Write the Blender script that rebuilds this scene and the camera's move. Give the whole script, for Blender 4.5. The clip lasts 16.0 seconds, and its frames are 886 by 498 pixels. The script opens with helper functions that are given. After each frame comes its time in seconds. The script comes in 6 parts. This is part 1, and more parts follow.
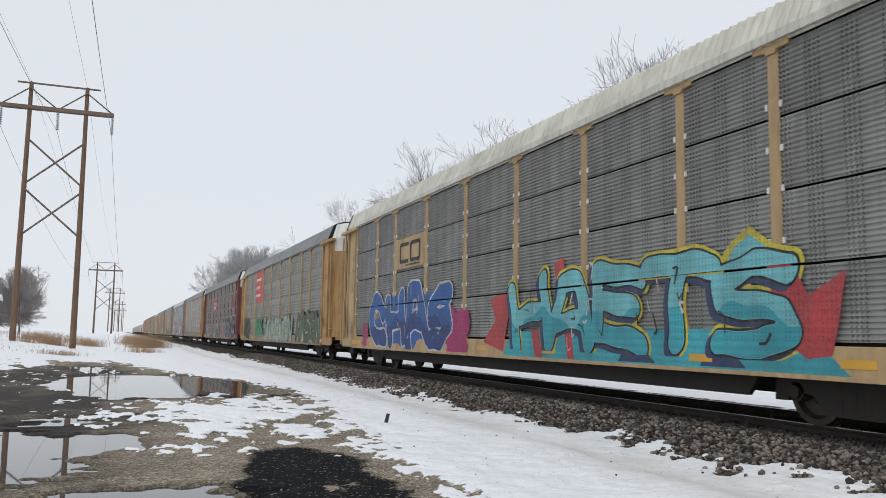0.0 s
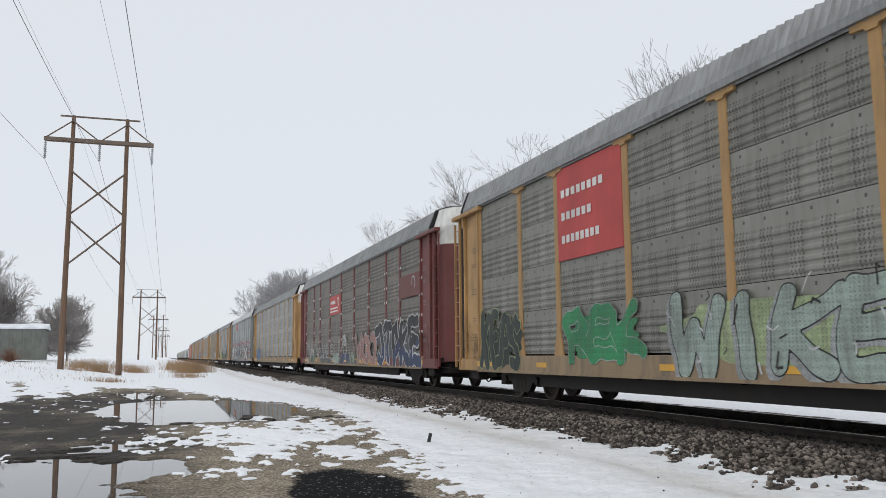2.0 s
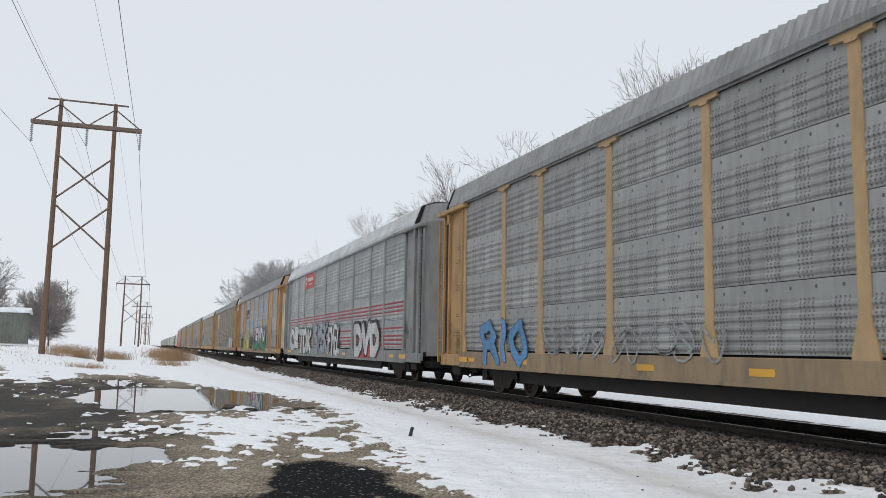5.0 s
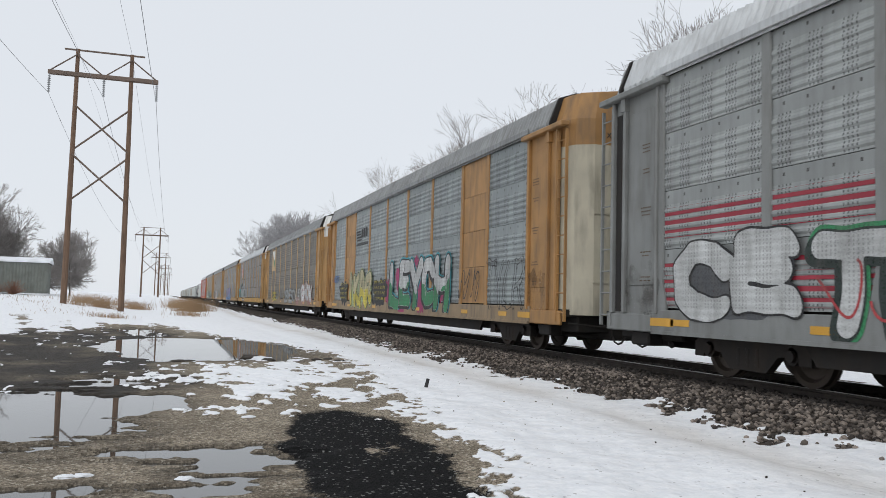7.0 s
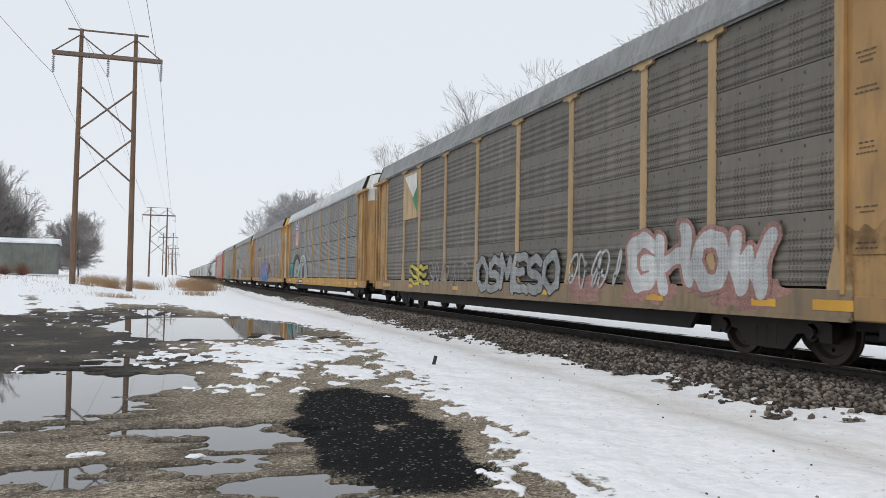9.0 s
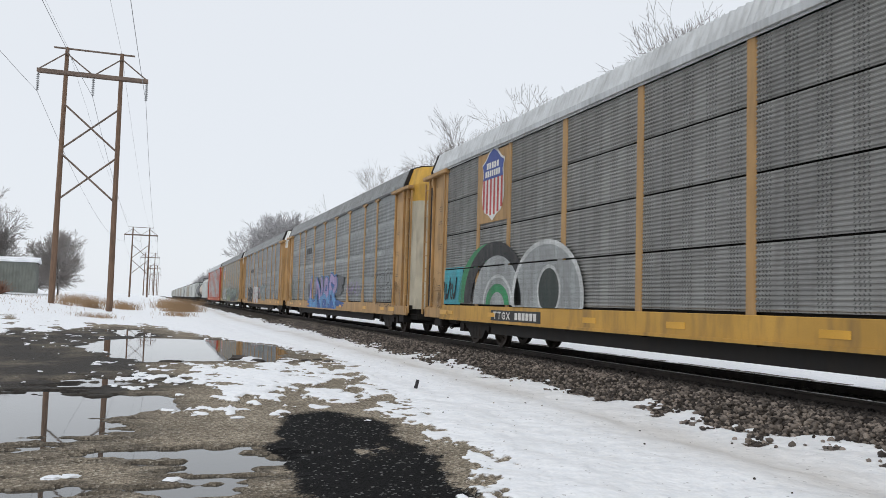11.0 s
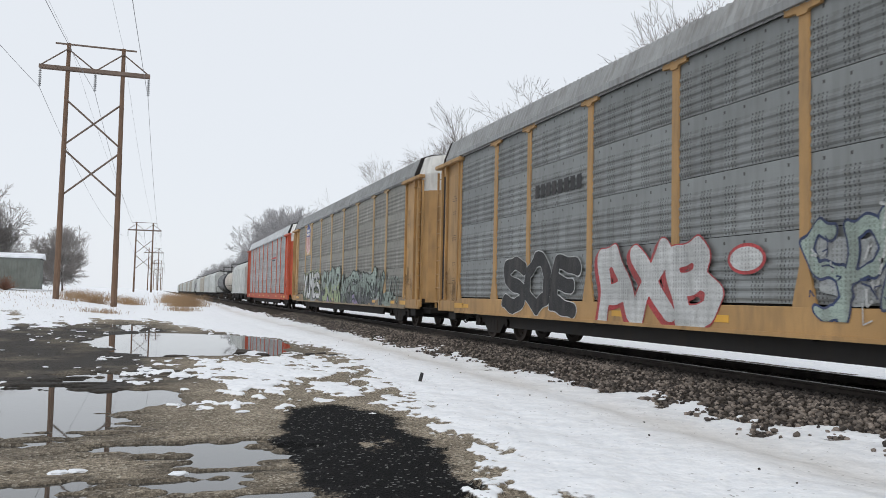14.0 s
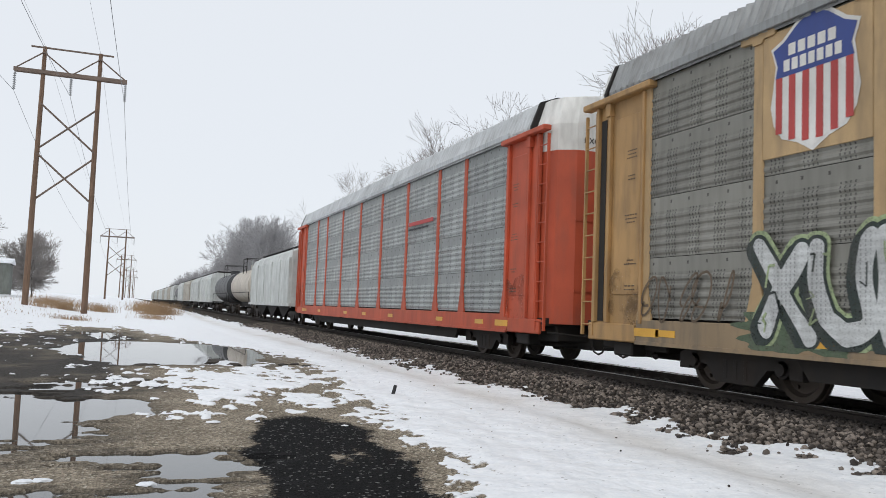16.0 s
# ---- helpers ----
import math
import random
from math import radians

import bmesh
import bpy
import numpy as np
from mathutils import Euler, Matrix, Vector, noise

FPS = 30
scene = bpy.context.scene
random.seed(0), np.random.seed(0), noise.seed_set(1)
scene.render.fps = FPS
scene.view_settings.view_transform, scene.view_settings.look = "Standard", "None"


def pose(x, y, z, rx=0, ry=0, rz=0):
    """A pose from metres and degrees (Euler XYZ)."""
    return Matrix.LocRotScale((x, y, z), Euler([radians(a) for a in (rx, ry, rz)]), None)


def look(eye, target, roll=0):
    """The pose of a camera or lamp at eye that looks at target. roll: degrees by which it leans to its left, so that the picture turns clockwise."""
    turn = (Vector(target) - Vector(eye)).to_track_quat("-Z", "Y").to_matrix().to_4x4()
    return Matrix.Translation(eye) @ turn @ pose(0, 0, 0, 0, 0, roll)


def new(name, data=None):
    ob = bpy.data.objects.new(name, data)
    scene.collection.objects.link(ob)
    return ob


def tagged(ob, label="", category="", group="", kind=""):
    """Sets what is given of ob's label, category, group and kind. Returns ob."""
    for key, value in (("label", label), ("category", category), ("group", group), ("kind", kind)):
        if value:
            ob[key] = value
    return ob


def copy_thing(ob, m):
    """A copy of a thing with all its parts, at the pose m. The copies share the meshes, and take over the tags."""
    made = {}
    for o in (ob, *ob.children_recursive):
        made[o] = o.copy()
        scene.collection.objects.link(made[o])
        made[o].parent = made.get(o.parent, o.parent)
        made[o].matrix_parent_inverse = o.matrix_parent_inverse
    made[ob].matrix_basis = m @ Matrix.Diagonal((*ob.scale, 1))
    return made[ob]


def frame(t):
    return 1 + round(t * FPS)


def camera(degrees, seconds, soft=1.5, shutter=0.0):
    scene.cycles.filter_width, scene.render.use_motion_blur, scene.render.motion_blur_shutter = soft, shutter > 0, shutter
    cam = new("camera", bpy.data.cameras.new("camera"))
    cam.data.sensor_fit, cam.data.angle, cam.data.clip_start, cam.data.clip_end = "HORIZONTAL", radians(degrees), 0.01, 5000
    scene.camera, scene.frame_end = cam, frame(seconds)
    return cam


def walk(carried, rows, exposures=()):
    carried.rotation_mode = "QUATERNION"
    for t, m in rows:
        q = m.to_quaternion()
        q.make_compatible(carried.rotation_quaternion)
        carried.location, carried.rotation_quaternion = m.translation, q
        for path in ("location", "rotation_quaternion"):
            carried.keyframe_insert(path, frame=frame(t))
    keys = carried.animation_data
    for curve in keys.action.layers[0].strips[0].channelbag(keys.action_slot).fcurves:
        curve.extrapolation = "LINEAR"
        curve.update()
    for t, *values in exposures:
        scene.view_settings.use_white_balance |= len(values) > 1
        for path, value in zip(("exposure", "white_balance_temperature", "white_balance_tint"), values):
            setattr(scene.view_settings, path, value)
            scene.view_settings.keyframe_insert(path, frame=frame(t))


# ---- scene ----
cam = camera(56.2, 16.0, soft=0.45, shutter=0.04)
EYE = (0.0, 0.0, 1.55)
PATH = [  # seconds, yaw, pitch, roll of a phone held at eye height
    (0.0, -21.07, 6.06, -0.98),
    (0.5, -20.81, 5.64, -0.77),
    (1.0, -19.74, 5.12, -0.34),
    (1.5, -18.98, 6.08, -0.03),
    (2.0, -18.32, 7.29, 0.47),
    (2.5, -17.57, 7.52, 0.20),
    (3.0, -17.29, 6.19, -1.04),
    (3.5, -17.80, 5.94, -1.46),
    (6.0, -19.91, 7.44, -0.57),
    (6.5, -19.11, 5.04, -1.09),
    (7.0, -18.32, 3.69, -1.48),
    (7.5, -18.25, 3.42, -1.89),
    (8.0, -17.77, 1.82, -1.86),
    (8.5, -17.46, 1.39, -0.96),
    (9.0, -17.84, 2.13, -1.02),
    (11.5, -19.23, 3.81, -1.74),
    (12.0, -19.44, 3.82, -1.75),
    (12.5, -19.41, 3.98, -1.86),
    (13.0, -19.61, 3.83, -1.85),
    (13.5, -19.48, 3.52, -1.33),
    (14.0, -18.75, 3.29, -1.26),
    (14.5, -18.47, 3.48, -1.13),
    (15.0, -19.18, 3.97, -1.54),
    (15.5, -20.00, 4.25, -1.98),
    (16.0, -20.48, 4.22, -2.24),
]
walk(cam, [(t, pose(*EYE, 90 + pitch, roll, yaw)) for t, yaw, pitch, roll in PATH],
     exposures=[(0.0, 0.04), (6.0, 0.03), (9.0, 0.10), (16.0, 0.13)])

# ---- world, sun ----
world = bpy.data.worlds.new("overcast")
scene.world = world
world.use_nodes = True
wn, wl = world.node_tree.nodes, world.node_tree.links
wn.clear()
w_out = wn.new("ShaderNodeOutputWorld")
w_bg = wn.new("ShaderNodeBackground")
w_sky = wn.new("ShaderNodeTexSky")
w_sky.sky_type, w_sky.sun_disc = "NISHITA", False
w_sky.sun_elevation, w_sky.sun_rotation = radians(38), radians(215)
w_dim = wn.new("ShaderNodeMix")
w_dim.data_type = "RGBA"
w_dim.blend_type = "MULTIPLY"
w_dim.inputs[0].default_value = 1.0
w_dim.inputs[7].default_value = (0.08, 0.08, 0.08, 1)
w_mix = wn.new("ShaderNodeMix")
w_mix.data_type = "RGBA"
w_mix.inputs[0].default_value = 0.93
w_mix.inputs[7].default_value = (0.765, 0.80, 0.85, 1)   # closed cloud deck
wl.new(w_sky.outputs[0], w_dim.inputs[6])
wl.new(w_dim.outputs[2], w_mix.inputs[6])
wl.new(w_mix.outputs[2], w_bg.inputs[0])
w_bg.inputs[1].default_value = 1.0
wl.new(w_bg.outputs[0], w_out.inputs[0])
sun = new("sun", bpy.data.lights.new("sun", "SUN"))
sun.data.energy, sun.data.angle, sun.data.color = 0.7, radians(25), (1.0, 0.97, 0.93)
sun.matrix_world = look((-30, -40, 45), (0, 0, 0))

# ---- materials ----
def nodes_of(name):
    m = bpy.data.materials.new(name)
    m.use_nodes = True
    return m, m.node_tree.nodes, m.node_tree.links, m.node_tree.nodes["Principled BSDF"]


def link_math(nt, op, a, b=None, c=None, clamp=False):
    n = nt.nodes.new("ShaderNodeMath")
    n.operation, n.use_clamp = op, clamp
    for i, v in enumerate((a, b, c)):
        if v is None:
            continue
        if isinstance(v, (int, float)):
            n.inputs[i].default_value = v
        else:
            nt.links.new(v, n.inputs[i])
    return n.outputs[0]


def mix_colour(nt, fac, a, b, blend="MIX"):
    n = nt.nodes.new("ShaderNodeMix")
    n.data_type, n.blend_type = "RGBA", blend
    for i, v in ((0, fac), (6, a), (7, b)):
        if isinstance(v, (int, float)):
            n.inputs[i].default_value = v
        elif isinstance(v, tuple):
            n.inputs[i].default_value = (*v[:3], 1)
        else:
            nt.links.new(v, n.inputs[i])
    return n.outputs[2]


def noise_of(nt, scale, detail=4.0, stretch=None, rough=0.55, coord="Object"):
    tc = nt.nodes.new("ShaderNodeTexCoord")
    n = nt.nodes.new("ShaderNodeTexNoise")
    n.inputs["Scale"].default_value, n.inputs["Detail"].default_value = scale, detail
    n.inputs["Roughness"].default_value = rough
    src = tc.outputs[coord]
    if stretch:
        mp = nt.nodes.new("ShaderNodeMapping")
        mp.inputs["Scale"].default_value = stretch
        nt.links.new(src, mp.inputs[0])
        src = mp.outputs[0]
    nt.links.new(src, n.inputs["Vector"])
    return n.outputs[0]


def ramp(nt, fac, lo, hi):
    n = nt.nodes.new("ShaderNodeMapRange")
    n.inputs[1].default_value, n.inputs[2].default_value = lo, hi
    nt.links.new(fac, n.inputs[0])
    return n.outputs[0]


def bump_of(nt, height, strength, distance, bsdf):
    b = nt.nodes.new("ShaderNodeBump")
    b.inputs["Strength"].default_value, b.inputs["Distance"].default_value = strength, distance
    nt.links.new(height, b.inputs["Height"])
    nt.links.new(b.outputs[0], bsdf.inputs["Normal"])


def painted(name, col, rough=0.6, metal=0.0, grime=(0.10, 0.085, 0.07), amount=0.5, fine=9.0, streak=(2.6, 2.6, 0.55), bump=0.12):
    """Weathered surface: base colour, broad tone shifts, run-down streaks of grime and a fine grain."""
    m, n, l, b = nodes_of(name)
    nt = m.node_tree
    broad = noise_of(nt, 0.9, 3)
    runs = noise_of(nt, 1.6, 5, streak)
    grain = noise_of(nt, fine * 6, 3)
    info = nt.nodes.new("ShaderNodeObjectInfo")
    c = mix_colour(nt, ramp(nt, broad, 0.3, 0.7), tuple(x * 0.82 for x in col), tuple(min(1, x * 1.12) for x in col))
    c = mix_colour(nt, link_math(nt, "MULTIPLY", ramp(nt, runs, 0.45, 0.78), amount), c, grime)
    c = mix_colour(nt, link_math(nt, "MULTIPLY", ramp(nt, grain, 0.5, 0.75), 0.22), c, tuple(x * 0.5 for x in col))
    v = link_math(nt, "MULTIPLY_ADD", info.outputs["Random"], 0.14, 0.93)
    hs = nt.nodes.new("ShaderNodeHueSaturation")
    l.new(c, hs.inputs["Color"])
    l.new(v, hs.inputs["Value"])
    l.new(hs.outputs[0], b.inputs["Base Color"])
    l.new(link_math(nt, "MULTIPLY_ADD", runs, 0.25, rough - 0.12), b.inputs["Roughness"])
    b.inputs["Metallic"].default_value = metal
    if bump:
        bump_of(nt, grain, bump, 0.01, b)
    return m


def sheet(name, col, dark, laps=True, lap_tone=1.06):
    """Perforated galvanised sheet: dotted columns of holes, grime runs, spangle."""
    m, n, l, b = nodes_of(name)
    nt = m.node_tree
    tc = nt.nodes.new("ShaderNodeTexCoord")
    sep = nt.nodes.new("ShaderNodeSeparateXYZ")
    l.new(tc.outputs["Object"], sep.inputs[0])
    y, z = sep.outputs[1], sep.outputs[2]
    info = nt.nodes.new("ShaderNodeObjectInfo")
    runs = noise_of(nt, 1.3, 5, (4, 5, 0.6))
    broad = noise_of(nt, 0.7, 3)
    grain = noise_of(nt, 40, 2)
    dy = link_math(nt, "ABSOLUTE", link_math(nt, "SUBTRACT", link_math(nt, "FLOORED_MODULO", y, 0.075), 0.0375))
    dz = link_math(nt, "ABSOLUTE", link_math(nt, "SUBTRACT", link_math(nt, "FLOORED_MODULO", z, 0.055), 0.0275))
    hole = link_math(nt, "MULTIPLY", link_math(nt, "LESS_THAN", dy, 0.011), link_math(nt, "LESS_THAN", dz, 0.017))
    group = link_math(nt, "LESS_THAN", link_math(nt, "FLOORED_MODULO", link_math(nt, "ADD", y, 40.1), 0.58), 0.30)
    hole = link_math(nt, "MULTIPLY", hole, group)
    lap = link_math(nt, "GREATER_THAN", z, 0.26) if laps else 0.0
    if laps:
        hole = link_math(nt, "MULTIPLY", hole, link_math(nt, "SUBTRACT", 1.0, lap))
    c = mix_colour(nt, ramp(nt, broad, 0.3, 0.7), tuple(x * 0.78 for x in col), tuple(min(1, x * 1.15) for x in col))
    c = mix_colour(nt, link_math(nt, "MULTIPLY", ramp(nt, runs, 0.42, 0.75), dark), c, (0.075, 0.066, 0.055))
    c = mix_colour(nt, link_math(nt, "MULTIPLY", ramp(nt, grain, 0.45, 0.8), 0.2), c, tuple(x * 0.55 for x in col))
    if laps:
        c = mix_colour(nt, link_math(nt, "MULTIPLY", lap, 0.45), c, tuple(min(1, x * lap_tone) for x in col))
        by = link_math(nt, "ABSOLUTE", link_math(nt, "SUBTRACT", link_math(nt, "FLOORED_MODULO", y, 0.46), 0.23))
        bz = link_math(nt, "ABSOLUTE", link_math(nt, "SUBTRACT", z, 0.40))
        bolt = link_math(nt, "MULTIPLY", link_math(nt, "LESS_THAN", by, 0.02), link_math(nt, "LESS_THAN", bz, 0.025))
        c = mix_colour(nt, link_math(nt, "MULTIPLY", bolt, 0.8), c, (0.03, 0.027, 0.024))
    c = mix_colour(nt, link_math(nt, "MULTIPLY", hole, 0.78), c, (0.012, 0.012, 0.012))
    hs = nt.nodes.new("ShaderNodeHueSaturation")
    l.new(c, hs.inputs["Color"])
    l.new(link_math(nt, "MULTIPLY_ADD", info.outputs["Random"], 0.2, 0.9), hs.inputs["Value"])
    l.new(hs.outputs[0], b.inputs["Base Color"])
    b.inputs["Metallic"].default_value = 0.25
    b.inputs["Roughness"].default_value = 0.55
    return m


def plain(name, col, rough=0.6, metal=0.0):
    return painted(name, col, rough, metal, amount=0.15, bump=0.05)


def spray(name, col, wear=0.55):
    """Spray paint on ridged perforated steel: worn through in runs and dots, the ridges' shading put into the colour.
    """
    m, n, l, b = nodes_of(name)
    nt = m.node_tree
    tc = nt.nodes.new("ShaderNodeTexCoord")
    sep = nt.nodes.new("ShaderNodeSeparateXYZ")
    l.new(tc.outputs["Object"], sep.inputs[0])
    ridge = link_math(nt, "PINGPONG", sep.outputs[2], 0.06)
    grain = noise_of(nt, 34, 5)
    runs = noise_of(nt, 1.5, 5, (3, 3, 0.8))
    tone = noise_of(nt, 1.1, 2)
    c = mix_colour(nt, ramp(nt, tone, 0.3, 0.7), tuple(x * 0.72 for x in col), tuple(min(1, x * 1.18) for x in col))
    # shading of the sheet's ridges, painted as dark bands on the flat coat
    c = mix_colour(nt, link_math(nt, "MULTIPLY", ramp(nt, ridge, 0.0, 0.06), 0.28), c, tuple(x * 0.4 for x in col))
    c = mix_colour(nt, link_math(nt, "MULTIPLY", ramp(nt, runs, 0.45, 0.8), wear), c, (0.11, 0.10, 0.09))
    y, z = sep.outputs[1], sep.outputs[2]
    dy = link_math(nt, "ABSOLUTE", link_math(nt, "SUBTRACT", link_math(nt, "FLOORED_MODULO", y, 0.075), 0.0375))
    dz = link_math(nt, "ABSOLUTE", link_math(nt, "SUBTRACT", link_math(nt, "FLOORED_MODULO", z, 0.055), 0.0275))
    hole = link_math(nt, "MULTIPLY", link_math(nt, "LESS_THAN", dy, 0.010), link_math(nt, "LESS_THAN", dz, 0.016))
    hole = link_math(nt, "MULTIPLY", hole, link_math(nt, "GREATER_THAN", z, 1.12))
    hole = link_math(nt, "MULTIPLY", hole, link_math(nt, "LESS_THAN", link_math(nt, "FLOORED_MODULO", link_math(nt, "ADD", y, 40.1), 0.58), 0.42))
    c = mix_colour(nt, link_math(nt, "MULTIPLY", hole, 0.42), c, (0.02, 0.02, 0.02))     # the sheet's holes
    l.new(c, b.inputs["Base Color"])
    b.inputs["Roughness"].default_value = 0.6
    tr = nt.nodes.new("ShaderNodeBsdfTransparent")
    mx = nt.nodes.new("ShaderNodeMixShader")
    l.new(link_math(nt, "MULTIPLY", ramp(nt, grain, 0.5, 0.66), wear * 0.5), mx.inputs[0])
    l.new(b.outputs[0], mx.inputs[1])
    l.new(tr.outputs[0], mx.inputs[2])
    l.new(mx.outputs[0], n["Material Output"].inputs[0])
    return m


def film(name, col):
    """A thin patchy film of soot and rust that lets the paint show through."""
    m, n, l, b = nodes_of(name)
    nt = m.node_tree
    b.inputs["Base Color"].default_value = (*col, 1)
    b.inputs["Roughness"].default_value = 0.9
    tr = nt.nodes.new("ShaderNodeBsdfTransparent")
    mx = nt.nodes.new("ShaderNodeMixShader")
    patch = link_math(nt, "ADD", link_math(nt, "MULTIPLY", noise_of(nt, 2.2, 6), 1.4), link_math(nt, "MULTIPLY", noise_of(nt, 16, 3), 0.5))
    l.new(link_math(nt, "MULTIPLY_ADD", ramp(nt, patch, 1.15, 0.85), 0.40, 0.58, clamp=True), mx.inputs[0])
    l.new(b.outputs[0], mx.inputs[1])
    l.new(tr.outputs[0], mx.inputs[2])
    l.new(mx.outputs[0], n["Material Output"].inputs[0])
    return m


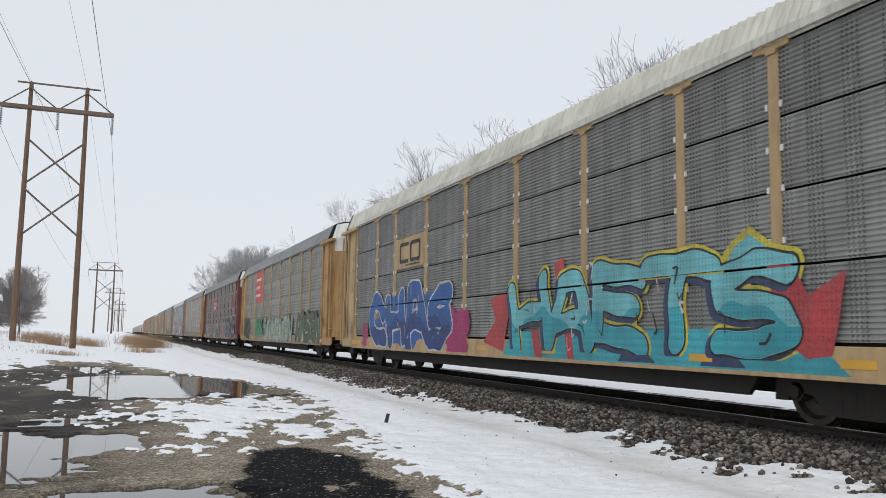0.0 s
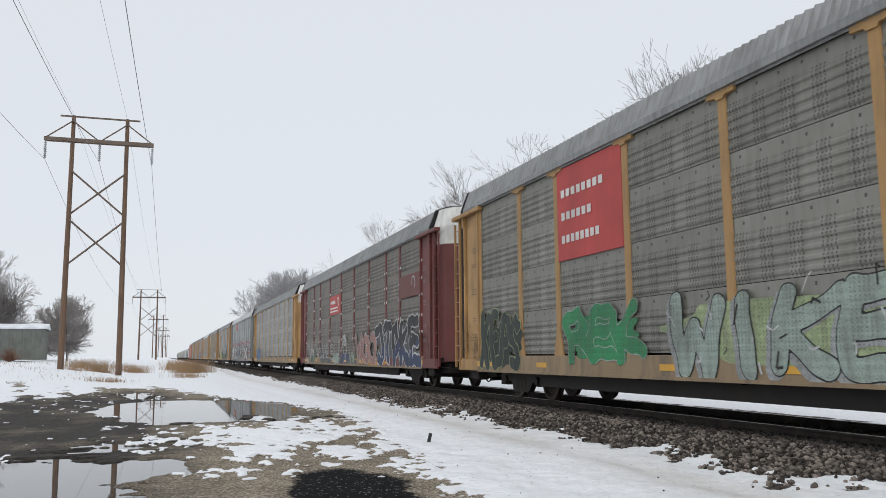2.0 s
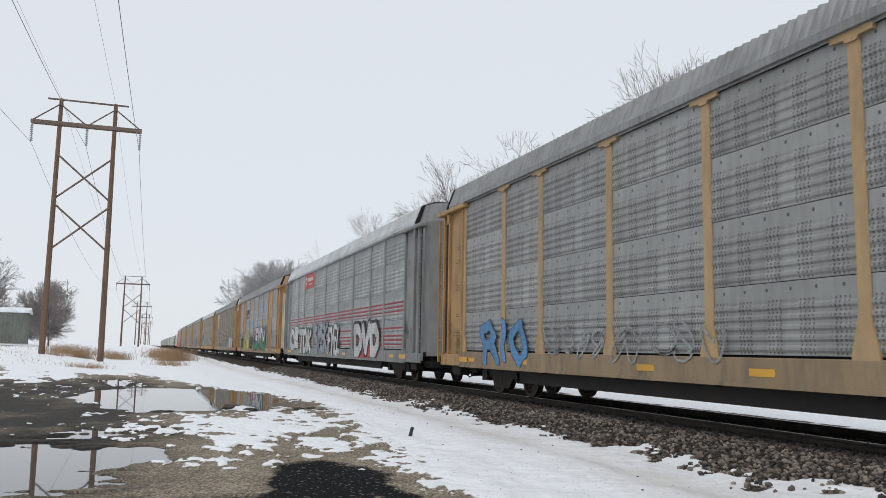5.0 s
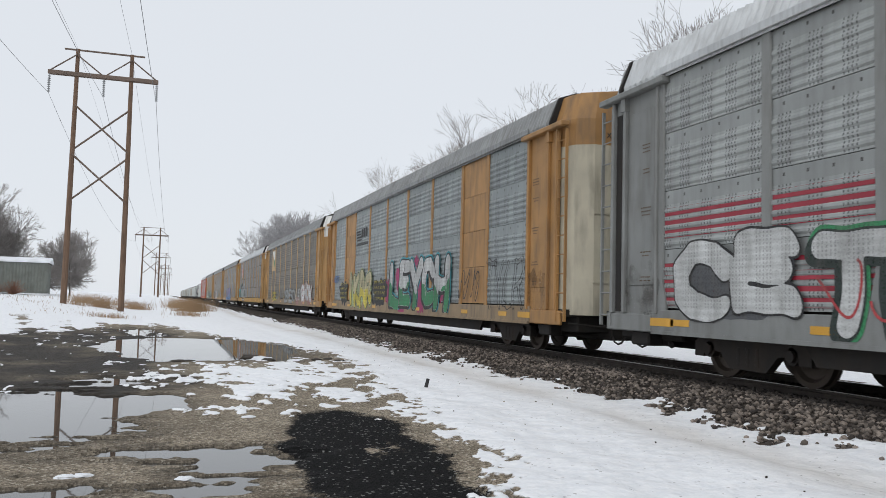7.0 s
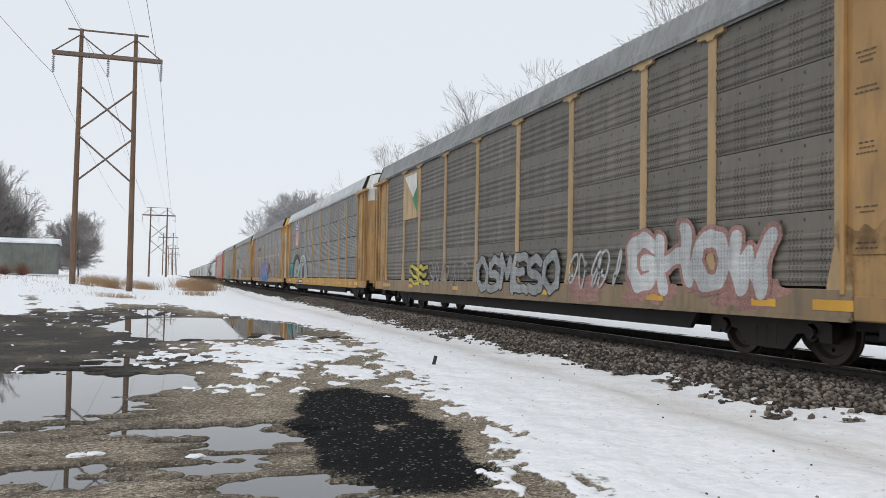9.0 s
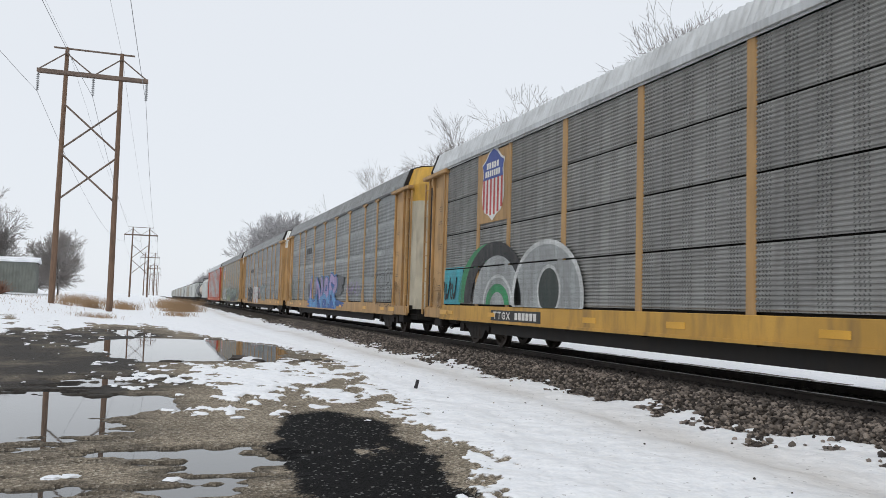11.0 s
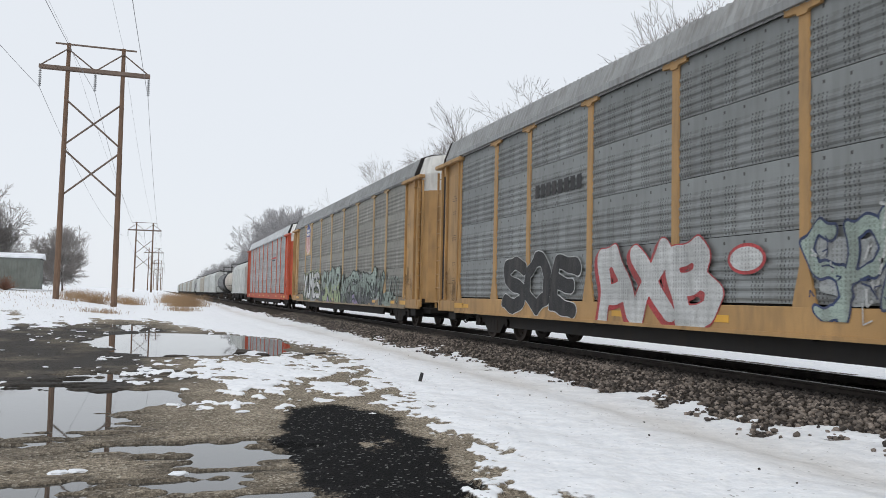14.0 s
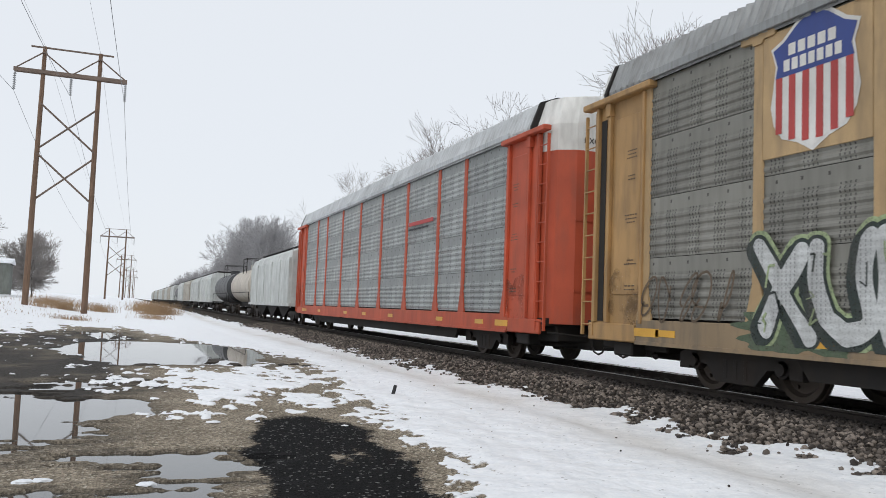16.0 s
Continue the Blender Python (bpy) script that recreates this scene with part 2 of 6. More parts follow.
TAN = (0.43, 0.255, 0.10)
M = {
    "tan": painted("tan_paint", TAN, amount=0.65, grime=(0.13, 0.095, 0.065)),
    "tan_sill": painted("grimy_tan_sill_paint", (0.30, 0.215, 0.125), amount=0.85, grime=(0.115, 0.10, 0.085)),
    "tan_pale": painted("pale_tan_paint", (0.46, 0.315, 0.16), amount=0.6, grime=(0.14, 0.11, 0.08)),
    "tan_rust": painted("rusty_tan_paint", (0.40, 0.215, 0.075), amount=0.65),
    "yellow": painted("yellow_paint", (0.62, 0.36, 0.05), amount=0.4),
    "yellow_sill": painted("grimy_yellow_sill_paint", (0.50, 0.28, 0.05), amount=0.75, grime=(0.15, 0.10, 0.055)),
    "tuscan": painted("tuscan_red_paint", (0.16, 0.042, 0.038), amount=0.5),
    "grey_post": painted("grey_paint", (0.24, 0.25, 0.245), amount=0.45),
    "orange_red": painted("orange_red_paint", (0.50, 0.085, 0.035), amount=0.35),
    "white": painted("white_paint", (0.74, 0.74, 0.71), amount=0.35),
    "cream": painted("chalky_cream_paint", (0.55, 0.51, 0.40), amount=0.55),
    "ink": plain("faded_stencil_ink", (0.12, 0.085, 0.055), 0.7),
    "cream_roof": painted("cream_roof_sheet", (0.60, 0.59, 0.52), 0.5, 0.2, amount=0.35, streak=(3, 8, 1)),
    "steel_roof": painted("galvanised_roof_sheet", (0.30, 0.31, 0.31), 0.5, 0.4, amount=0.5, streak=(3, 8, 1)),
    "pale_roof": painted("pale_roof_sheet", (0.55, 0.57, 0.58), 0.5, 0.3, amount=0.35, streak=(3, 8, 1)),
    "dark_sheet": sheet("dark_grey_sheet", (0.285, 0.285, 0.275), 0.35, laps=False),
    "grime_sheet": sheet("grimy_grey_sheet", (0.245, 0.24, 0.212), 0.5),
    "brown_sheet": sheet("brown_grey_sheet", (0.172, 0.157, 0.132), 0.5),
    "silver_sheet": sheet("silver_sheet", (0.37, 0.39, 0.385), 0.35, lap_tone=0.6),
    "dull_silver_sheet": sheet("dull_silver_sheet", (0.33, 0.34, 0.33), 0.45),
    "mid_sheet": sheet("mid_grey_sheet", (0.235, 0.25, 0.25), 0.45),
    "blue_sheet": sheet("blue_grey_sheet", (0.31, 0.345, 0.35), 0.4, lap_tone=0.85),
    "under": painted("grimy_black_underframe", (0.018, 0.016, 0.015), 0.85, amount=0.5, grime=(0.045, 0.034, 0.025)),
    "truck": painted("oily_brown_truck_steel", (0.028, 0.023, 0.02), 0.75, 0.1, amount=0.6, grime=(0.06, 0.042, 0.03)),
    "wheel": painted("wheel_steel", (0.07, 0.055, 0.045), 0.55, 0.6, amount=0.5),
    "tread": painted("polished_tread_steel", (0.42, 0.41, 0.40), 0.3, 0.9, amount=0.1),
    "rail": painted("rail_side_rust", (0.03, 0.022, 0.018), 0.7, 0.3, amount=0.6),
    "tie": painted("creosote_timber", (0.045, 0.037, 0.03), 0.85, amount=0.5),
    "black": plain("black_paint", (0.02, 0.02, 0.022), 0.6),
    "hopper": painted("pale_grey_hopper_paint", (0.52, 0.54, 0.52), 0.55, amount=0.4),
    "hopper_tan": painted("tan_grey_hopper_paint", (0.40, 0.37, 0.31), 0.6, amount=0.5),
    "tank_tan": painted("dusty_white_tank_paint", (0.52, 0.47, 0.40), 0.5, amount=0.55, grime=(0.20, 0.15, 0.10)),
    "tank_black": painted("black_tank_paint", (0.03, 0.032, 0.035), 0.45, amount=0.3),
    "reflector": plain("yellow_reflector", (0.66, 0.35, 0.035), 0.4),
    "brand_red": plain("faded_red_board", (0.46, 0.06, 0.055), 0.6),
    "wine_red": plain("wine_red_paint", (0.33, 0.03, 0.05), 0.6),
    "brand_blue": plain("deep_blue_paint", (0.035, 0.065, 0.26), 0.55),
    "letter_white": plain("white_lettering", (0.70, 0.69, 0.66), 0.6),
    "pole": painted("weathered_pole_timber", (0.17, 0.105, 0.068), 0.85, amount=0.7, grime=(0.055, 0.04, 0.032), streak=(8, 8, 0.5)),
    "arm": painted("grey_crossarm_timber", (0.17, 0.125, 0.10), 0.85, amount=0.5),
    "wire": plain("dull_conductor", (0.16, 0.16, 0.17), 0.5, 0.5),
    "porcelain": plain("grey_insulator", (0.28, 0.29, 0.30), 0.35),
    "bark": painted("bark", (0.105, 0.088, 0.075), 0.9, amount=0.4, streak=(8, 8, 1)),
    "twig": painted("frosted_twig", (0.23, 0.21, 0.20), 0.9, amount=0.3),
    "snowy": painted("snow_load", (0.80, 0.82, 0.85), 0.6, grime=(0.6, 0.62, 0.65), amount=0.2),
    "dry_grass": painted("dry_tan_grass", (0.34, 0.22, 0.12), 0.9, amount=0.35),
    "shed": painted("grey_green_shed_sheet", (0.17, 0.185, 0.165), 0.6, 0.2, amount=0.45),
    "winter_brush": painted("brown_grey_winter_twig", (0.29, 0.265, 0.25), 0.9, amount=0.55, grime=(0.45, 0.45, 0.46)),
    "g_soot": film("thrown_up_road_film", (0.05, 0.036, 0.026)),
    "frost": painted("snow_frosted_twig", (0.36, 0.355, 0.36), 0.9, amount=0.4, grime=(0.17, 0.15, 0.145)),
    "g_teal": spray("spray_teal", (0.045, 0.36, 0.43), 0.35), "g_aqua": spray("spray_pale_aqua", (0.17, 0.50, 0.55), 0.35), "g_deep": spray("spray_deep_blue", (0.018, 0.055, 0.22)), "g_dusk": spray("spray_dusk_grey", (0.10, 0.105, 0.115)), "g_blue": spray("spray_blue", (0.02, 0.12, 0.40)), "g_navy": spray("spray_navy", (0.03, 0.05, 0.13)),
    "g_white": spray("spray_white", (0.60, 0.615, 0.61), 0.5), "g_grey": spray("spray_grey", (0.36, 0.38, 0.38), 0.6), "g_black": spray("spray_black", (0.014, 0.014, 0.016)),
    "g_red": spray("spray_red", (0.48, 0.055, 0.06)), "g_pink": spray("spray_pink", (0.42, 0.22, 0.19), 0.7), "g_magenta": spray("spray_magenta", (0.42, 0.03, 0.15)),
    "g_yellow": spray("spray_yellow", (0.62, 0.52, 0.06)), "g_lime": spray("spray_lime", (0.36, 0.44, 0.24), 0.6), "g_green": spray("spray_green", (0.03, 0.26, 0.10)),
    "g_moss": spray("spray_moss", (0.09, 0.13, 0.075), 0.6), "g_dark": spray("spray_dark_green", (0.022, 0.035, 0.03)), "g_sky": spray("spray_sky_blue", (0.10, 0.30, 0.58)),
    "g_mint": spray("spray_mint", (0.34, 0.42, 0.37), 0.65), "g_lilac": spray("spray_lilac", (0.36, 0.28, 0.50)), "g_cream": spray("spray_cream", (0.55, 0.50, 0.30)), "g_orange": spray("spray_orange", (0.60, 0.30, 0.06)),
    "brick_red": painted("rust_brown_brush", (0.20, 0.10, 0.065), 0.9, amount=0.4),
}


# ---- mesh helpers ----
def part(name, bm, material, parent=None, label="", smooth=False):
    """Links a bmesh, or a mesh that is already made, as one mesh object under its thing."""
    if isinstance(bm, bpy.types.Mesh):
        me = bm
    else:
        me = bpy.data.meshes.new(name)
        bm.to_mesh(me)
        bm.free()
        if smooth:
            me.polygons.foreach_set("use_smooth", [True] * len(me.polygons))
    if not me.materials:
        me.materials.append(material)
    ob = new(name, me)
    if me.materials[0] != material:
        ob.material_slots[0].link = "OBJECT"
        ob.material_slots[0].material = material
    if parent:
        ob.parent = parent
    if label:
        tagged(ob, label)
    return ob


def add_box(bm, x0, x1, y0, y1, z0, z1, bevel=0.0):
    r = bmesh.ops.create_cube(bm, size=1)
    for v in r["verts"]:
        v.co = ((x0 + x1) / 2 + v.co.x * (x1 - x0), (y0 + y1) / 2 + v.co.y * (y1 - y0), (z0 + z1) / 2 + v.co.z * (z1 - z0))
    if bevel:
        es = {e for v in r["verts"] for e in v.link_edges}
        bmesh.ops.bevel(bm, geom=list(es), offset=bevel, segments=1, affect="EDGES")
    return bm


def box(*a, bevel=0.0):
    return add_box(bmesh.new(), *a, bevel=bevel)


def add_rod(bm, p, q, r0, r1=None, n=8):
    p, q = Vector(p), Vector(q)
    d = q - p
    m = Matrix.Translation((p + q) / 2) @ d.to_track_quat("Z", "Y").to_matrix().to_4x4()
    bmesh.ops.create_cone(bm, cap_ends=True, segments=n, radius1=r0, radius2=r0 if r1 is None else r1, depth=d.length, matrix=m)
    return bm


def add_prism(bm, outline, axis, a, b):
    """Extrudes a closed outline of pairs along an axis (0 x, 1 y, 2 z) from a to b."""
    def at(u, v, w):
        return ((w, u, v), (u, w, v), (u, v, w))[axis]
    lo = [bm.verts.new(at(u, v, a)) for u, v in outline]
    hi = [bm.verts.new(at(u, v, b)) for u, v in outline]
    n = len(outline)
    for i in range(n):
        bm.faces.new((lo[i], lo[(i + 1) % n], hi[(i + 1) % n], hi[i]))
    bm.faces.new(lo)
    bm.faces.new(hi)
    bmesh.ops.recalc_face_normals(bm, faces=bm.faces)
    return bm


def prism(outline, axis, a, b):
    return add_prism(bmesh.new(), outline, axis, a, b)


def mesh_of(bm, name):
    me = bpy.data.meshes.new(name)
    bm.to_mesh(me)
    bm.free()
    return me


def hashed(ix, iy, seed):
    h = (ix.astype(np.int64) * 374761393 + iy.astype(np.int64) * 668265263 + seed * 974634777) & 0x7FFFFFFF
    h = ((h ^ (h >> 13)) * 1274126177) & 0x7FFFFFFF
    return ((h ^ (h >> 16)) & 0xFFFF) / 65535.0


def vnoise(x, y, seed=0):
    ix, iy = np.floor(x), np.floor(y)
    fx, fy = x - ix, y - iy
    fx, fy = fx * fx * (3 - 2 * fx), fy * fy * (3 - 2 * fy)
    a, b = hashed(ix, iy, seed), hashed(ix + 1, iy, seed)
    c, d = hashed(ix, iy + 1, seed), hashed(ix + 1, iy + 1, seed)
    return (a * (1 - fx) + b * fx) * (1 - fy) + (c * (1 - fx) + d * fx) * fy


def fbm(x, y, scale, octaves=4, seed=0):
    t, a, s = 0, 0.5, scale
    for k in range(octaves):
        t = t + a * (vnoise(x * s + 17.3 * k, y * s + 5.1 * k, seed + k) - 0.5)
        a, s = a * 0.55, s * 2.03
    return t


def sstep(v, lo, hi):
    q = np.clip((v - lo) / (hi - lo), 0, 1)
    return q * q * (3 - 2 * q)

# ---- the plan: track along y, its middle at x = TRACK; rail top at z = RAIL ----
TRACK, RAIL = 9.62, 0.45
GAUGE = 0.7525
FAR_BED = 1.5      # wider stone bed on the far side


def blot(x, y, cx, cy, rx, ry, turn=0.0):
    c, s = math.cos(radians(turn)), math.sin(radians(turn))
    u, v = (x - cx) * c + (y - cy) * s, -(x - cx) * s + (y - cy) * c
    return 1 - np.sqrt((u / rx) ** 2 + (v / ry) ** 2)


def ballast_edge(x, y):
    return 3.0 + 0.95 * fbm(x, y * 0.8, 1.3, 4, 71) + 1.3 * fbm(x, y, 3.6, 4, 75) - 0.3 * sstep(y, 4, 7) * (1 - sstep(y, 6, 9))


def ground_fields(x, y):
    """Height, snow cover, wet darkness, tar patch for points of the ground."""
    wx = x + 0.9 * fbm(x, y, 0.9, 4, 3) + 0.25 * fbm(x, y, 4.0, 3, 9)
    wy = y + 2.2 * fbm(x, y, 0.45, 4, 5) + 0.5 * fbm(x, y, 3.0, 3, 11)
    frayed = 1.25 * fbm(x, y * 2.9, 1.9, 4, 15)
    far_pool = np.minimum(blot(wx, wy, 0.9, 26.6, 3.0, 5.8, 4), 0.3 * (wy - 21.3))
    pool = np.maximum.reduce([
        np.minimum(blot(wx, wy, -2.3, 11.4, 2.3, 3.0), 0.8 * (y - 8.55)) + 0.6 * frayed - 0.05,      # near pool
        blot(wx, wy, -0.55, 12.6, 1.0, 0.9),
        blot(x, y, 0.2, 8.6, 1.1, 0.45, -10) * 0.7 + frayed - 0.12,      # shallow fingers
        blot(x, y, 0.75, 8.15, 0.75, 0.85) * 0.7 + frayed - 0.15,
        blot(x, y, 0.35, 7.1, 0.5, 0.75) * 0.6 + frayed - 0.16,
        blot(x, y, 0.85, 6.2, 0.75, 0.5) * 0.6 + frayed - 0.12,
        blot(x, y, -0.75, 6.85, 0.7, 0.7) * 0.6 + frayed - 0.16,
        far_pool,
        blot(wx, wy, -0.9, 36.5, 0.9, 4.0, 6) * 0.5 + frayed - 0.06,
        blot(wx, wy, -0.85, 15.5, 0.9, 1.3, -25) * 0.5 + frayed - 0.05,
    ])
    bank = sstep(-x, 1.5, 12) * sstep(y, 28, 66) * 1.0 + sstep(-x, 9, 40) * sstep(y, 60, 140) * 1.4
    lane = np.interp(y, [4, 11, 15, 21, 25, 29, 32, 41, 50, 62], [2.85, 3.3, 3.9, 4.4, 3.9, 3.3, 2.2, 0.9, -1.2, -4.5])
    edge = lane + 0.75 * fbm(x, y, 0.7, 5, 21)
    right = sstep(x - edge, -0.12, 0.55)
    brink = np.interp(x, [-30, -6, -4.3, -3.6, -2.4, -0.3, 2.5], [32, 33.5, 35, 38, 44, 43, 34])
    far = sstep(y - brink + 6.0 * fbm(x, y * 0.5, 0.5, 5, 31) + 3.0 * fbm(x, y * 0.4, 2.6, 3, 33), -1.0, 1.0)
    ruts = sstep(fbm(x * 0.8 + y * 0.10, y * 0.06, 1.6, 3, 41) + 0.6 * fbm(x, y * 0.5, 2.4, 4, 43), 0.05, 0.13) * sstep(y, 30, 35) * (1 - sstep(y, 42, 56)) * (1 - sstep(x, 0.5, 2.2))
    patch = blot(wx, wy, 1.9, 16.8, 1.9, 4.4, -8)
    bits = fbm(x, y * 0.6, 1.5, 3, 51) * 1.6 + fbm(x, y * 0.6, 5.0, 3, 53) * 1.5 + patch * 0.5
    bits = sstep(bits, 0.02, 0.20) * (patch > -0.3)
    rim = sstep(fbm(x, y * 0.7, 4.2, 4, 61) * 2.2 + (x - edge) * 0.9 + 0.16, 0.0, 0.25) * (x > edge - 1.1)
    crumbs = sstep(fbm(x, y * 0.45, 3.4, 4, 57) * 2.2, 0.46, 0.54) * (y > 12.5)
    snow = np.maximum.reduce([crumbs, right, far * (1 - 0.8 * ruts), bits, rim * 0.75])
    snow = np.where(pool > 0.02, np.minimum(snow, 1 - sstep(pool, 0.0, 0.06)), snow)
    ballast = np.abs(x - TRACK)
    bl_edge = ballast_edge(x, y)
    stone = 1 - sstep(ballast - bl_edge - FAR_BED * (x > TRACK), -0.12, 0.12)
    snow = snow * (1 - stone)
    worn = np.clip(blot(x, y, 2.05, 8.4, 0.5, 2.1, -4), 0, 1) * (0.85 + 1.2 * fbm(x, y, 4.5, 4, 83))
    tar = sstep(blot(x + 0.3 * fbm(x, y, 0.9, 4, 3), y, 1.95, 8.5, 0.86, 3.15, -4) + 0.5 * fbm(x, y, 1.6, 4, 81) - 0.95 * worn, -0.28, 0.36) * (1 - right)
    wet = np.clip(sstep(pool, -0.3, 0.02) * 0.5 + sstep(-x + 1.6 * fbm(x, y, 0.6, 3, 91), -1.0, 0.6) * sstep(y, 12.6, 15.0) * (1 - sstep(y, 32, 44)), 0, 1)
    wet = np.clip(wet * (1.0 + 1.6 * fbm(x, y * 0.6, 1.1, 4, 95)), 0, 1)
    rise = 0.10 * sstep(x, 3.0, 7.0) * (1 - sstep(x, 12.5, 16)) + 0.15 * sstep(x, 13, 30)
    body = 0.20 * (1 - sstep(ballast, 1.7, 3.2))
    track_rut = -0.035 * np.exp(-((x - 5.6 - 0.3 * np.sin(y * 0.08)) / 0.28) ** 2) - 0.02 * np.exp(-((x - 4.2 - 0.3 * np.sin(y * 0.08)) / 0.25) ** 2)
    z = 0.012 + 0.02 * fbm(x, y, 0.6, 3, 101) + 0.008 * fbm(x, y, 5.0, 3, 111) + bank + rise + body
    z = z + snow * (0.035 + 0.11 * fbm(x, y * 0.6, 0.8, 4, 121) + 0.05 * fbm(x, y, 2.6, 4, 131)) + track_rut * right
    z = z - 0.055 * sstep(pool, -0.03, 0.12) - 0.5 * np.clip(z - 0.02, 0, 1) * sstep(pool, -0.05, 0.05)
    dirty = np.exp(-((x - 5.5 - 0.3 * np.sin(y * 0.08)) / 0.5) ** 2) * (0.6 + 1.2 * fbm(x, y * 0.5, 0.9, 4, 141))
    return z, snow, wet, tar, stone, dirty


def stretch_axis(a, b, centre, fine, growth):
    """Steps that are fine about the centre and grow away from it."""
    up, s, p = [], fine, centre
    while p < b:
        up.append(p)
        p += s
        s *= growth
    up.append(b)
    down, s, p = [], fine, centre - fine
    while p > a:
        down.append(p)
        p -= s
        s *= growth
    down.append(a)
    return np.array(down[::-1] + up)


def build_ground():
    xs = np.concatenate([stretch_axis(-900, -4.0, -4.0, 0.05, 1.045)[:-1], np.arange(-4.0, 7.6, 0.045), stretch_axis(7.6, 900, 7.6, 0.05, 1.06)])
    ys = np.concatenate([[-400, -150, -60, -20, -8, -2, 2], np.arange(4.5, 14, 0.05), stretch_axis(14, 3500, 14, 0.055, 1.017)])
    xs = np.unique(xs)
    ys = np.unique(ys)
    gx, gy = np.meshgrid(xs, ys)
    x, y = gx.ravel(), gy.ravel()
    z, snow, wet, tar, stone, dirty = ground_fields(x, y)
    me = bpy.data.meshes.new("ground")
    nx, ny = len(xs), len(ys)
    idx = np.arange(nx * ny).reshape(ny, nx)
    quads = np.stack([idx[:-1, :-1], idx[:-1, 1:], idx[1:, 1:], idx[1:, :-1]], -1).reshape(-1, 4)
    me.vertices.add(nx * ny)
    me.vertices.foreach_set("co", np.stack([x, y, z], 1).ravel())
    me.loops.add(quads.size)
    me.loops.foreach_set("vertex_index", quads.ravel())
    me.polygons.add(len(quads))
    me.polygons.foreach_set("loop_start", np.arange(0, quads.size, 4))
    me.polygons.foreach_set("use_smooth", np.ones(len(quads), dtype=bool))
    for name, field in (("snow", snow), ("wet", wet), ("tar", tar), ("stone", stone), ("dirty", dirty)):
        me.attributes.new(name, "FLOAT", "POINT").data.foreach_set("value", field.astype(np.float32))
    me.update()
    me.validate()
    m, n, l, b = nodes_of("snow_mud_and_stone")
    nt = m.node_tree

    def field(name):
        a = nt.nodes.new("ShaderNodeAttribute")
        a.attribute_name = name
        return a.outputs["Fac"]
    coarse = noise_of(nt, 1.3, 5)
    grit = noise_of(nt, 26, 4, rough=0.7)
    fine = noise_of(nt, 9, 5)
    vor = nt.nodes.new("ShaderNodeTexVoronoi")
    vor.inputs["Scale"].default_value = 42
    tc = nt.nodes.new("ShaderNodeTexCoord")
    l.new(tc.outputs["Object"], vor.inputs["Vector"])
    pebble = nt.nodes.new("ShaderNodeSeparateColor")
    l.new(vor.outputs["Color"], pebble.inputs[0])
    gravel = mix_colour(nt, ramp(nt, pebble.outputs[0], 0.0, 1.0), (0.15, 0.125, 0.095), (0.56, 0.48, 0.37))
    gravel = mix_colour(nt, ramp(nt, coarse, 0.35, 0.65), gravel, mix_colour(nt, 0.5, gravel, (0.12, 0.098, 0.072)))
    gravel = mix_colour(nt, link_math(nt, "MULTIPLY", ramp(nt, grit, 0.46, 0.66), 0.5), gravel, (0.04, 0.033, 0.026))
    gravel = mix_colour(nt, ramp(nt, pebble.outputs[1], 0.90, 0.93), gravel, (0.50, 0.45, 0.37))
    mud = mix_colour(nt, field("wet"), gravel, mix_colour(nt, ramp(nt, fine, 0.3, 0.7), (0.012, 0.011, 0.010), (0.06, 0.05, 0.04)))
    tar_c = mix_colour(nt, ramp(nt, pebble.outputs[1], 0.955, 0.97), (0.0085, 0.0085, 0.009), (0.20, 0.20, 0.19))
    tar_f = ramp(nt, link_math(nt, "ADD", field("tar"), link_math(nt, "MULTIPLY_ADD", grit, 0.8, -0.4)), 0.4, 0.6)
    mud = mix_colour(nt, tar_f, mud, tar_c)
    stone_c = mix_colour(nt, pebble.outputs[2], (0.016, 0.013, 0.011), (0.10, 0.085, 0.07))
    sx = nt.nodes.new("ShaderNodeSeparateXYZ")
    l.new(tc.outputs["Object"], sx.inputs[0])
    off = link_math(nt, "ABSOLUTE", link_math(nt, "SUBTRACT", sx.outputs[0], TRACK))
    stone_c = mix_colour(nt, link_math(nt, "MULTIPLY", ramp(nt, off, 1.75, 1.25), 0.85), stone_c, (0.014, 0.012, 0.011))   # oil about the rails, and the cars' shade painted in with it
    mud = mix_colour(nt, field("stone"), mud, stone_c)
    white = mix_colour(nt, ramp(nt, fine, 0.3, 0.7), (0.80, 0.82, 0.85), (0.93, 0.935, 0.945))
    white = mix_colour(nt, link_math(nt, "MULTIPLY", field("dirty"), 0.75, clamp=True), white, (0.60, 0.56, 0.51))
    white = mix_colour(nt, ramp(nt, link_math(nt, "ADD", pebble.outputs[0], link_math(nt, "MULTIPLY", coarse, 0.03)), 1.0, 1.03), white, (0.12, 0.10, 0.085))
    snow_f = ramp(nt, link_math(nt, "ADD", field("snow"), link_math(nt, "MULTIPLY_ADD", fine, 0.9, -0.45)), 0.42, 0.58)
    c = mix_colour(nt, snow_f, mud, white)
    l.new(c, b.inputs["Base Color"])
    dry = link_math(nt, "MULTIPLY_ADD", field("wet"), -0.32, 0.95)
    r = nt.nodes.new("ShaderNodeMix")
    l.new(snow_f, r.inputs[0])
    l.new(dry, r.inputs[2])
    r.inputs[3].default_value = 0.55
    l.new(r.outputs[0], b.inputs["Roughness"])
